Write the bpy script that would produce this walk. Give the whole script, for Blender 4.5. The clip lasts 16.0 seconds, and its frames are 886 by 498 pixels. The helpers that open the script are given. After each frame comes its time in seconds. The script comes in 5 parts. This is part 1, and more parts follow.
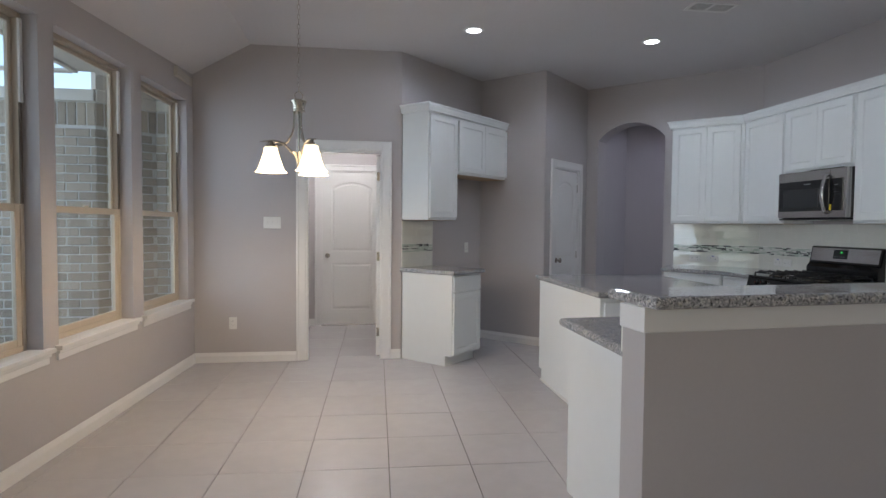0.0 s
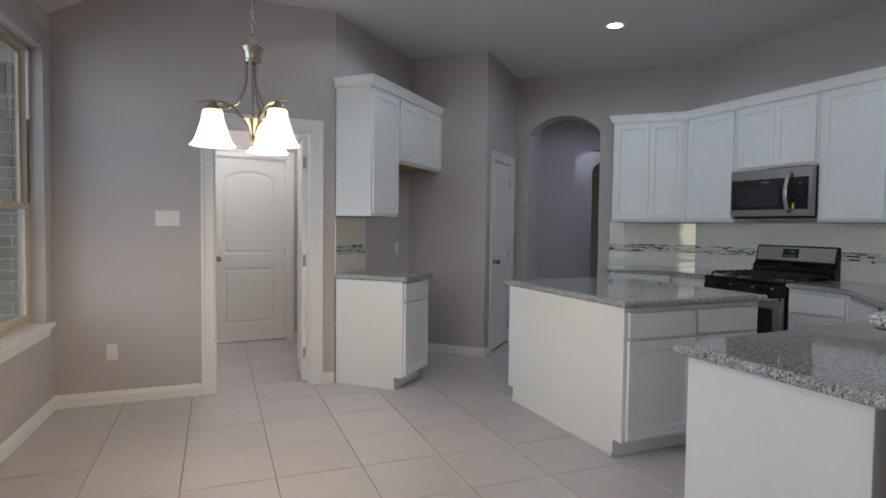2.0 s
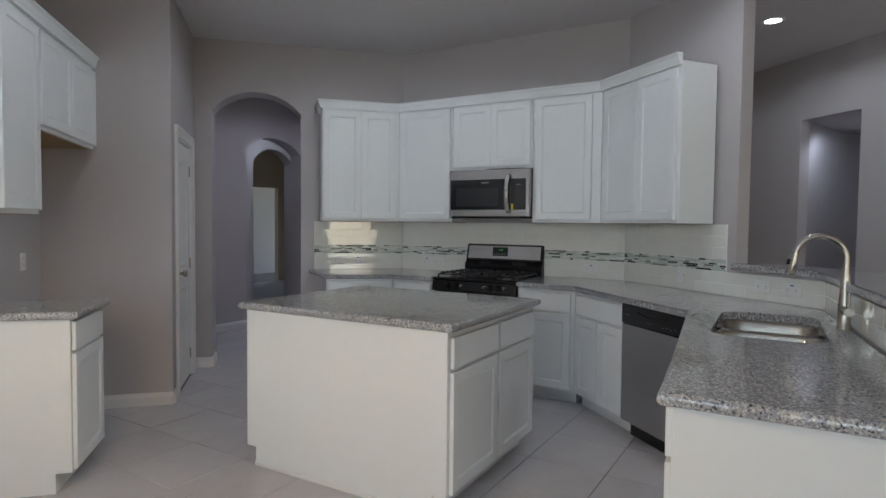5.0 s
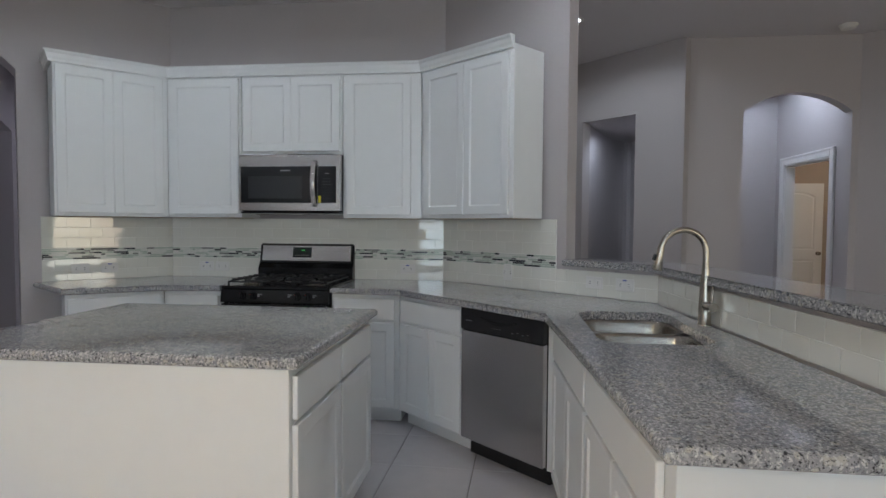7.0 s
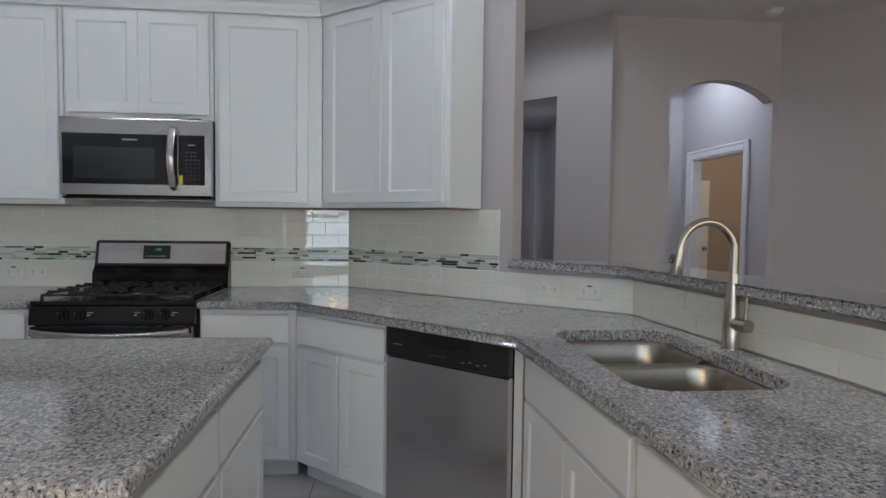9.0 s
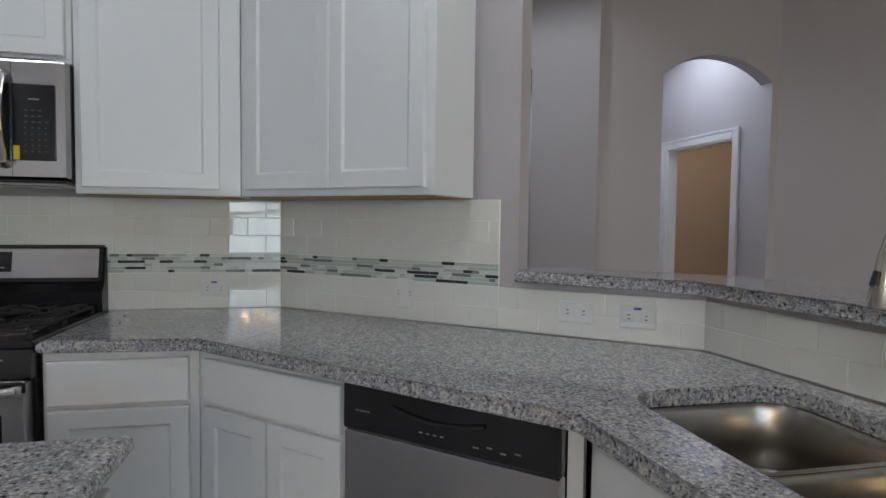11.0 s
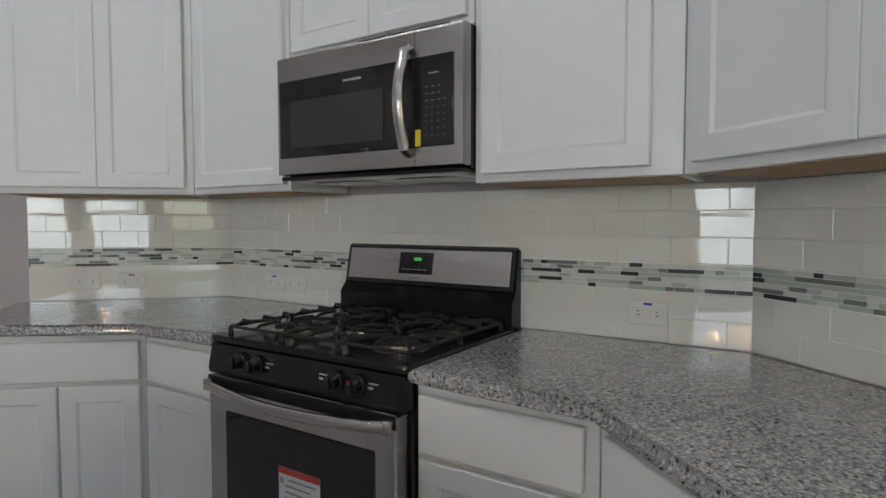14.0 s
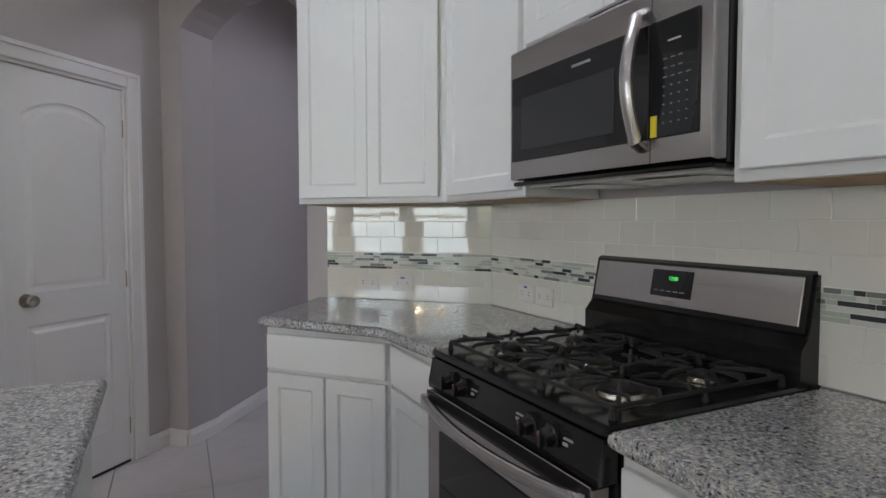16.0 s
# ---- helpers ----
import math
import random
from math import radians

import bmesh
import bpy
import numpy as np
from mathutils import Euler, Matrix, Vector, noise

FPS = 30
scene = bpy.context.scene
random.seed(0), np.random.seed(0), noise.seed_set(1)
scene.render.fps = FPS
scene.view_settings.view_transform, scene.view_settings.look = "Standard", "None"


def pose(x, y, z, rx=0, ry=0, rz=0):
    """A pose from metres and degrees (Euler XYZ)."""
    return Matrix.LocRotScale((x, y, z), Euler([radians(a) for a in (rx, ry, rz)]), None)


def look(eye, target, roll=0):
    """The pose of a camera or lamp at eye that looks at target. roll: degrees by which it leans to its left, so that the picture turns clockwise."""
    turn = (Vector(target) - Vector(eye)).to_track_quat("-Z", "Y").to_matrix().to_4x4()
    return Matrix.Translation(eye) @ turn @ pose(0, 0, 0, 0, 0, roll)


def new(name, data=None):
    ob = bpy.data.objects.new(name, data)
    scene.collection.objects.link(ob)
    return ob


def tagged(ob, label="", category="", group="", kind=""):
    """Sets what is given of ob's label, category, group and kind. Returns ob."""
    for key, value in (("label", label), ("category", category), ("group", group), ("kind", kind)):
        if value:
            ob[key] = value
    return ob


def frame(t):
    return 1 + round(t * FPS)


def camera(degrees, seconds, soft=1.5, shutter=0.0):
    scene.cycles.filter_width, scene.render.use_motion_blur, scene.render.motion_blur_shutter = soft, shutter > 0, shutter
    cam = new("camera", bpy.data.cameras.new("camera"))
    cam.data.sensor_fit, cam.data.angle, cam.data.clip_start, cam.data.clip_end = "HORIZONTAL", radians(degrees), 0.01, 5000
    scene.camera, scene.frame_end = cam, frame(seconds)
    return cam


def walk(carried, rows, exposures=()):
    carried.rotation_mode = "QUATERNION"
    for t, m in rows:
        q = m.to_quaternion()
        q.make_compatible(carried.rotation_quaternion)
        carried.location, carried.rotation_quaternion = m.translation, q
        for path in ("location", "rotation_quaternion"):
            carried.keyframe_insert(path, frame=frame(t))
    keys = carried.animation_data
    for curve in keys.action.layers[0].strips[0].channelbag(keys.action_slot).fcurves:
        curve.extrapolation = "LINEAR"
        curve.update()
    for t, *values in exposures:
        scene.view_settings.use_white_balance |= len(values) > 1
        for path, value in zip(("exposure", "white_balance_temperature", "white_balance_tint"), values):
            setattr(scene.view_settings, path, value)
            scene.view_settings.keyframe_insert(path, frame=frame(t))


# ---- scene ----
cam = camera(74.8, 16.0)
PATH = [
    (0, (0.334, 1.145, 1.344), (0.612, 3.124, 1.262), 0.5),
    (0.5, (0.153, 1.428, 1.323), (0.503, 3.396, 1.248), 0.5),
    (1, (-0.038, 1.676, 1.329), (0.441, 3.616, 1.251), 0.6),
    (1.5, (-0.209, 1.915, 1.343), (0.433, 3.807, 1.262), 0.7),
    (2, (-0.313, 2.17, 1.325), (0.464, 4.011, 1.244), 0.7),
    (2.5, (-0.361, 2.416, 1.331), (0.607, 4.164, 1.251), 0.7),
    (3, (-0.405, 2.651, 1.337), (0.748, 4.283, 1.256), 0.7),
    (3.5, (-0.411, 2.854, 1.329), (0.914, 4.349, 1.252), 0.6),
    (4, (-0.383, 3.063, 1.339), (1.089, 4.414, 1.257), 0.6),
    (4.5, (-0.361, 3.274, 1.356), (1.237, 4.474, 1.271), 0.5),
    (5, (-0.383, 3.484, 1.361), (1.351, 4.477, 1.277), 0.6),
    (5.2, (-0.381, 3.564, 1.367), (1.397, 4.475, 1.281), 0.6),
    (7.3, (0.201, 4.119, 1.337), (2.193, 4.277, 1.25), 0.5),
    (7.5, (0.26, 4.164, 1.334), (2.254, 4.286, 1.244), 0.6),
    (8, (0.486, 4.244, 1.333), (2.484, 4.28, 1.242), 0.6),
    (8.5, (0.716, 4.291, 1.32), (2.713, 4.218, 1.231), 0.7),
    (9, (0.951, 4.325, 1.317), (2.939, 4.132, 1.223), 0.7),
    (9.2, (1.049, 4.337, 1.317), (3.031, 4.09, 1.223), 0.8),
    (11.3, (1.98, 4.41, 1.292), (3.933, 3.99, 1.196), 0.7),
    (11.5, (2.052, 4.426, 1.278), (4.013, 4.043, 1.191), 0.7),
    (12, (2.206, 4.445, 1.283), (4.195, 4.254, 1.189), 0.7),
    (12.5, (2.366, 4.41, 1.288), (4.356, 4.583, 1.189), 0.6),
    (13, (2.506, 4.363, 1.286), (4.422, 4.928, 1.192), 0.1),
    (13.5, (2.589, 4.375, 1.275), (4.402, 5.214, 1.177), 0.0),
    (14, (2.72, 4.411, 1.273), (4.399, 5.495, 1.179), -0.0),
    (14.5, (2.844, 4.434, 1.272), (4.364, 5.731, 1.175), -0.0),
    (15, (2.987, 4.422, 1.276), (4.328, 5.904, 1.19), 0.3),
    (15.5, (3.083, 4.422, 1.297), (4.211, 6.071, 1.201), 0.0),
    (16, (3.104, 4.421, 1.304), (3.985, 6.214, 1.21), -0.1),
]
EXPOSURES = [(0, 0.98, 6000, 12), (2.5, 0.80, 6100, 11), (4.1, 0.72, 6200, 12), (5.2, 0.96, 6200, 11), (7.5, 0.94, 6200, 11), (9, 1.12, 6250, 12), (12, 1.12, 6350, 12), (14, 1.16, 6600, 13), (16, 1.28, 6550, 13)]
SKY = 0.15
CHW, MUDW, ROOMW = 7.5, 13.0, 18.0
DAY = (2.5, 15.0, 45.0)
NEUTRAL, COOL = (0.86, 0.93, 1.0), (0.74, 0.84, 1.0)
# the last six entries are assumed lamps out of view, added as fill
LIGHTS = ((1.30, 6.20, 9, NEUTRAL), (2.97, 6.23, 13, NEUTRAL), (5.10, 3.55, 15, NEUTRAL), (3.0, 3.9, 12, NEUTRAL), (1.3, 3.9, 6, NEUTRAL), (2.6, 1.2, 0.8, NEUTRAL), (0.4, -0.6, 1.5, NEUTRAL), (6.5, 1.5, 22, COOL), (6.1, 10.2, 14, COOL), (5.3, 7.8, 24, (0.80, 0.81, 1.0)), (9.2, 14.6, 8, COOL))
walk(cam, [(t, look(eye, target, roll)) for t, eye, target, roll in PATH], exposures=EXPOSURES)
# ---- light ----
world = bpy.data.worlds.new("world")
scene.world = world
world.use_nodes = True
_nt = world.node_tree
_sky = _nt.nodes.new("ShaderNodeTexSky")
_sky.sky_type, _sky.sun_disc = "NISHITA", False
_sky.sun_elevation, _sky.sun_rotation = radians(36), radians(33)
_nt.links.new(_sky.outputs[0], _nt.nodes["Background"].inputs[0])
_nt.nodes["Background"].inputs[1].default_value = SKY

sun = new("sun", bpy.data.lights.new("sun", "SUN"))
sun.data.energy, sun.data.angle, sun.data.color = 4.5, radians(0.5), (1.0, 0.95, 0.88)
sun.matrix_world = look((9, 14, 12), (0, 0, 0))


def area(name, place, target, sx, sy, watts, colour):
    lamp = new(name, bpy.data.lights.new(name, "AREA"))
    lamp.data.shape, lamp.data.size, lamp.data.size_y = "RECTANGLE", sx, sy
    lamp.data.energy, lamp.data.color = watts, colour
    lamp.matrix_world = look(place, target)
    return lamp


# warm fill panels added out of view, at assumed rear and patio openings
area("rear_fill_light", (2.2, -2.85, 1.5), (2.2, 3, 1.4), 1.6, 1.8, DAY[0], (1.0, 0.73, 0.44))
area("rear_fill_light", (0.1, -2.85, 1.5), (0.1, 3, 1.4), 1.6, 1.8, DAY[0], (1.0, 0.73, 0.44))
area("patio_fill_light", (-1.68, 0.0, 1.3), (3, 0.1, 1.5), 1.8, 2.0, DAY[1], (1.0, 0.80, 0.56))
# unseen panel outside the nook windows, added in place of sky light
area("side_yard_sky_panel", (-3.9, 4.45, 1.7), (0.5, 4.5, 1.8), 3.9, 2.6, DAY[2], (0.80, 0.89, 1.0))

# ---- materials ----
MATS = {}


def mat(name, colour, rough=0.5, metal=0.0, grain=0.0, scale=30.0, bump=0.0, bump_scale=200.0, wear=0.0, coat=0.0, emit=None, spec=None, island=0.0, rand=0.0):
    """A procedural surface: colour with coarse and fine variation, relief, and a tone for each piece."""
    if name in MATS:
        return MATS[name]
    m = bpy.data.materials.new(name)
    m.use_nodes = True
    nt = m.node_tree
    n, l = nt.nodes, nt.links
    b = n["Principled BSDF"]
    b.inputs["Roughness"].default_value, b.inputs["Metallic"].default_value = rough, metal
    b.inputs["Base Color"].default_value = (*colour, 1)
    if spec is not None:
        b.inputs["Specular IOR Level"].default_value = spec
    b.inputs["Coat Weight"].default_value = coat
    b.inputs["Coat Roughness"].default_value = 0.06
    co = n.new("ShaderNodeTexCoord")
    if grain or wear or island or rand:
        fine = n.new("ShaderNodeTexNoise")
        fine.inputs["Scale"].default_value, fine.inputs["Detail"].default_value = scale, 6
        l.new(co.outputs["Object"], fine.inputs["Vector"])
        big = n.new("ShaderNodeTexNoise")
        big.inputs["Scale"].default_value, big.inputs["Detail"].default_value = 1.3, 4
        l.new(co.outputs["Object"], big.inputs["Vector"])
        add = n.new("ShaderNodeMath")
        add.operation = "MULTIPLY_ADD"
        l.new(fine.outputs["Fac"], add.inputs[0])
        add.inputs[1].default_value, add.inputs[2].default_value = grain * 2, 1 - grain - wear
        add2 = n.new("ShaderNodeMath")
        add2.operation = "MULTIPLY_ADD"
        l.new(big.outputs["Fac"], add2.inputs[0])
        add2.inputs[1].default_value = wear * 2
        l.new(add.outputs[0], add2.inputs[2])
        last = add2
        if island or rand:
            geo = n.new("ShaderNodeNewGeometry") if island else n.new("ShaderNodeObjectInfo")
            add3 = n.new("ShaderNodeMath")
            add3.operation = "MULTIPLY_ADD"
            l.new(geo.outputs["Random Per Island" if island else "Random"], add3.inputs[0])
            add3.inputs[1].default_value = island or rand
            l.new(last.outputs[0], add3.inputs[2])
            last = add3
        mul = n.new("ShaderNodeVectorMath")
        mul.operation = "SCALE"
        mul.inputs[0].default_value = colour
        l.new(last.outputs[0], mul.inputs["Scale"])
        l.new(mul.outputs[0], b.inputs["Base Color"])
    if bump:
        bn = n.new("ShaderNodeTexNoise")
        bn.inputs["Scale"].default_value, bn.inputs["Detail"].default_value = bump_scale, 3
        l.new(co.outputs["Object"], bn.inputs["Vector"])
        bp = n.new("ShaderNodeBump")
        bp.inputs["Strength"].default_value, bp.inputs["Distance"].default_value = bump, 0.002
        l.new(bn.outputs["Fac"], bp.inputs["Height"])
        l.new(bp.outputs[0], b.inputs["Normal"])
    if emit:
        b.inputs["Emission Color"].default_value = (*emit[:3], 1)
        b.inputs["Emission Strength"].default_value = emit[3]
    MATS[name] = m
    return m


WALL = mat("greige_wall_paint", (0.475, 0.443, 0.44), 0.75, grain=0.03, scale=60, wear=0.04, bump=0.35, bump_scale=160)
CEIL = mat("ceiling_paint", (0.66, 0.635, 0.64), 0.85, grain=0.03, scale=50, wear=0.04, bump=0.3, bump_scale=120)
TRIM = mat("white_trim_paint", (0.76, 0.745, 0.73), 0.38, grain=0.02, scale=20, wear=0.03, bump=0.06, bump_scale=60)
CAB = mat("white_cabinet_paint", (0.755, 0.77, 0.765), 0.33, grain=0.02, scale=14, wear=0.03, bump=0.08, bump_scale=40)
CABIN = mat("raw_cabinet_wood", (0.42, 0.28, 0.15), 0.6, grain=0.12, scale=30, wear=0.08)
DOORP = mat("white_door_paint", (0.76, 0.75, 0.73), 0.35, grain=0.02, scale=30, wear=0.03, bump=0.15, bump_scale=90)
FLOORT = mat("pale_floor_tile", (0.49, 0.47, 0.475), 0.26, grain=0.07, scale=9, wear=0.07, bump=0.1, bump_scale=35, rand=0.05)
GROUT = mat("floor_grout", (0.2, 0.18, 0.165), 0.9, grain=0.15, scale=80, wear=0.1)
TILE = mat("glazed_white_tile", (0.80, 0.795, 0.725), 0.03, grain=0.01, scale=12, wear=0.02, bump=0.25, bump_scale=9, rand=0.03)
TGROUT = mat("white_tile_grout", (0.82, 0.82, 0.76), 0.8, grain=0.08, scale=120)
STEEL = mat("brushed_steel", (0.54, 0.52, 0.515), 0.24, 1.0, grain=0.05, scale=60, wear=0.04)
BOWL = mat("sink_steel", (0.40, 0.37, 0.33), 0.26, 1.0, grain=0.06, scale=40, wear=0.08)
for _m in (STEEL, BOWL):
    _m.node_tree.nodes["Principled BSDF"].inputs["Anisotropic"].default_value = 0.6
NICKEL = mat("brushed_nickel", (0.5, 0.46, 0.40), 0.25, 1.0, grain=0.04, scale=60)
BLACK = mat("black_enamel", (0.012, 0.012, 0.013), 0.16, grain=0.1, scale=40, wear=0.1)
IRON = mat("cast_iron", (0.013, 0.013, 0.014), 0.6, grain=0.15, scale=90, bump=0.4, bump_scale=300)
GLASSK = mat("dark_glass", (0.015, 0.016, 0.018), 0.04, grain=0.05, scale=20)
PLATE = mat("white_plastic_plate", (0.74, 0.73, 0.70), 0.4, grain=0.02, scale=40)
DARK = mat("dark_slot", (0.03, 0.03, 0.035), 0.6, grain=0.1)
GREY = mat("grey_print", (0.30, 0.30, 0.30), 0.6, grain=0.05)
DIM = mat("faint_grey_print", (0.14, 0.14, 0.145), 0.6, grain=0.05)
YELLOW = mat("yellow_sticker", (0.75, 0.62, 0.03), 0.5, grain=0.05)
RED = mat("red_print", (0.55, 0.06, 0.04), 0.5, grain=0.05)
PAPER = mat("white_paper_label", (0.72, 0.75, 0.78), 0.6, grain=0.04)
LED = mat("green_led", (0.02, 0.1, 0.03), 0.5, emit=(0.08, 1.0, 0.15, 0.45))
BULB = mat("lit_lens", (0.9, 0.9, 0.9), 0.5, emit=(0.93, 0.96, 1.0, 8.0))
SHADE = mat("lit_frosted_glass", (0.9, 0.85, 0.75), 0.4, emit=(1.0, 0.74, 0.42, 1.7))
_nt = SHADE.node_tree
_co, _xyz, _mr = (_nt.nodes.new(k) for k in ("ShaderNodeTexCoord", "ShaderNodeSeparateXYZ", "ShaderNodeMapRange"))
_mr.inputs["From Min"].default_value, _mr.inputs["From Max"].default_value = 1.775, 1.84
_mr.inputs["To Min"].default_value, _mr.inputs["To Max"].default_value = 1.7, 0.75
_nt.links.new(_co.outputs["Object"], _xyz.inputs[0])
_nt.links.new(_xyz.outputs["Z"], _mr.inputs["Value"])
_nt.links.new(_mr.outputs[0], _nt.nodes["Principled BSDF"].inputs["Emission Strength"])
TRIMT = mat("tan_window_vinyl", (0.50, 0.43, 0.34), 0.45, grain=0.04, scale=25, wear=0.04)
BRICK = mat("tan_brown_brick", (0.235, 0.195, 0.15), 0.85, grain=0.25, scale=22, wear=0.15, bump=0.8, bump_scale=60, rand=0.55)
MORTAR = mat("pale_mortar", (0.50, 0.48, 0.45), 0.95, grain=0.15, scale=60, bump=0.6, bump_scale=80)
SOFFIT = mat("soffit_paint", (0.55, 0.51, 0.45), 0.7, grain=0.05, scale=20, wear=0.05)
LEAF = mat("leaf_green", (0.07, 0.12, 0.035), 0.6, island=0.9, grain=0.2, scale=5)
BARK = mat("bark", (0.12, 0.09, 0.06), 0.9, grain=0.3, scale=15)
GRASS = mat("lawn", (0.08, 0.12, 0.04), 0.9, grain=0.3, scale=8, wear=0.2)
CARPET = mat("pale_floor_beyond", (0.5, 0.5, 0.52), 0.7, grain=0.1, scale=50, wear=0.05)
WARMW = mat("tan_room_paint", (0.40, 0.33, 0.27), 0.8, grain=0.03, scale=50, wear=0.04)

_t = TILE.node_tree.nodes["Principled BSDF"]
_t.inputs["IOR"].default_value = 1.7
_t.inputs["Coat Weight"].default_value, _t.inputs["Coat IOR"].default_value, _t.inputs["Coat Roughness"].default_value = 1.0, 1.6, 0.02


def glass_material():
    m = bpy.data.materials.new("window_glass")
    m.use_nodes = True
    b = m.node_tree.nodes["Principled BSDF"]
    b.inputs["Transmission Weight"].default_value, b.inputs["Roughness"].default_value = 1.0, 0.0
    b.inputs["IOR"].default_value, b.inputs["Base Color"].default_value = 1.45, (0.92, 0.96, 0.95, 1)
    return m


GLASS = glass_material()


def granite_material():
    """Speckled grey granite: pale ground, grey clouds, dark flecks, small bright crystals."""
    m = bpy.data.materials.new("speckled_granite")
    m.use_nodes = True
    nt = m.node_tree
    n, l = nt.nodes, nt.links
    b = n["Principled BSDF"]
    b.inputs["Roughness"].default_value = 0.07
    b.inputs["IOR"].default_value = 1.6
    co = n.new("ShaderNodeTexCoord")

    def noise_ramp(scale, lo, hi, kind="noise"):
        t = n.new("ShaderNodeTexNoise" if kind == "noise" else "ShaderNodeTexVoronoi")
        t.inputs["Scale"].default_value = scale
        if kind == "noise":
            t.inputs["Detail"].default_value = 5
        l.new(co.outputs["Object"], t.inputs["Vector"])
        r = n.new("ShaderNodeMapRange")
        r.inputs["From Min"].default_value, r.inputs["From Max"].default_value = lo, hi
        l.new(t.outputs["Fac" if kind == "noise" else "Color"], r.inputs["Value"])
        return r.outputs[0]

    def mix(fac, a, c):
        x = n.new("ShaderNodeMix")
        x.data_type = "RGBA"
        l.new(fac, x.inputs[0])
        for sock, v in ((x.inputs[6], a), (x.inputs[7], c)):
            if isinstance(v, tuple):
                sock.default_value = (*v, 1)
            else:
                l.new(v, sock)
        return x.outputs[2]

    base = mix(noise_ramp(76, 0.43, 0.57), (0.24, 0.24, 0.255), (0.44, 0.43, 0.425))
    base = mix(noise_ramp(5, 0.35, 0.75), base, (0.32, 0.32, 0.33))
    base = mix(noise_ramp(30, 0.56, 0.66), base, (0.23, 0.24, 0.27))
    base = mix(noise_ramp(38, 0.42, 0.35), base, (0.50, 0.475, 0.42))
    base = mix(noise_ramp(120, 0.565, 0.60), base, (0.60, 0.59, 0.57))
    base = mix(noise_ramp(120, 0.405, 0.375), base, (0.045, 0.045, 0.05))
    base = mix(noise_ramp(260, 0.40, 0.36), base, (0.09, 0.09, 0.09))
    l.new(base, b.inputs["Base Color"])
    return m


GRANITE = granite_material()


# ---- mesh tools ----
def part(name, bm, material, parent=None, label="", smooth=False, kind=""):
    me = bpy.data.meshes.new(name)
    bmesh.ops.recalc_face_normals(bm, faces=bm.faces)
    bm.to_mesh(me)
    bm.free()
    me.materials.append(material)
    if smooth:
        for p in me.polygons:
            p.use_smooth = True
        me.set_sharp_from_angle(angle=radians(38))
    ob = new(name, me)
    if parent:
        ob.parent = parent
    return tagged(ob, label, kind=kind)


def empty(name, m=Matrix(), label="", category="", group=""):
    ob = new(name)
    ob.empty_display_size = 0.1
    ob.matrix_basis = m
    return tagged(ob, label, category, group)


def box(bm, x0, x1, y0, y1, z0, z1, bevel=0.0):
    """A box, its edges rounded off."""
    vs = [bm.verts.new((x, y, z)) for x in (x0, x1) for y in (y0, y1) for z in (z0, z1)]
    fs = [bm.faces.new([vs[i] for i in f]) for f in ((0, 1, 3, 2), (4, 6, 7, 5), (0, 4, 5, 1), (2, 3, 7, 6), (0, 2, 6, 4), (1, 5, 7, 3))]
    if bevel:
        es = {e for f in fs for e in f.edges}
        bmesh.ops.bevel(bm, geom=list(es), offset=bevel, segments=1, affect="EDGES")
    return bm


def B(*boxes, bevel=0.0):
    bm = bmesh.new()
    for b in boxes:
        box(bm, *b, bevel=bevel)
    return bm


def prism(bm, pts, z0, z1, bevel=0.0, segs=2):
    lo = [bm.verts.new((x, y, z0)) for x, y in pts]
    hi = [bm.verts.new((x, y, z1)) for x, y in pts]
    n = len(pts)
    bottom = bm.faces.new(lo[::-1])
    top = bm.faces.new(hi)
    for i in range(n):
        bm.faces.new((lo[i], lo[(i + 1) % n], hi[(i + 1) % n], hi[i]))
    if bevel:
        bmesh.ops.bevel(bm, geom=list({*bottom.edges, *top.edges}), offset=bevel, segments=segs, affect="EDGES", profile=0.5)
    return bm


def tube(bm, pts, r, sides=10, caps=True):
    """A round bar through the points; r is one radius or one for each point."""
    pts = [Vector(p) for p in pts]
    rs = r if isinstance(r, (list, tuple)) else [r] * len(pts)
    rings, side = [], None
    for i, p in enumerate(pts):
        d = (pts[min(i + 1, len(pts) - 1)] - pts[max(i - 1, 0)]).normalized()
        if side is None:
            side = d.orthogonal().normalized()
        side = (side - d * side.dot(d)).normalized()
        up = d.cross(side)
        rings.append([bm.verts.new(p + rs[i] * (math.cos(a) * side + math.sin(a) * up)) for a in (2 * math.pi * k / sides for k in range(sides))])
    for a, b in zip(rings, rings[1:]):
        for k in range(sides):
            bm.faces.new((a[k], a[(k + 1) % sides], b[(k + 1) % sides], b[k]))
    if caps:
        bm.faces.new(rings[0][::-1])
        bm.faces.new(rings[-1])
    return bm


def lathe(bm, profile, centre=(0, 0, 0), sides=24, close=False):
    """Turns a profile of (radius, height) round an upright axis."""
    cx, cy, cz = centre
    rings = [[bm.verts.new((cx + r * math.cos(2 * math.pi * k / sides), cy + r * math.sin(2 * math.pi * k / sides), cz + z)) for k in range(sides)] for r, z in profile]
    for a, b in zip(rings, rings[1:]):
        for k in range(sides):
            bm.faces.new((a[k], a[(k + 1) % sides], b[(k + 1) % sides], b[k]))
    if close:
        bm.faces.new(rings[0][::-1])
        bm.faces.new(rings[-1])
    return bm


def along(p0, p1):
    """The pose with x from p0 to p1, y to the left of it, and the distance."""
    a = math.atan2(p1[1] - p0[1], p1[0] - p0[0])
    return Matrix.Translation((p0[0], p0[1], 0)) @ Matrix.Rotation(a, 4, "Z"), math.hypot(p1[0] - p0[0], p1[1] - p0[1])


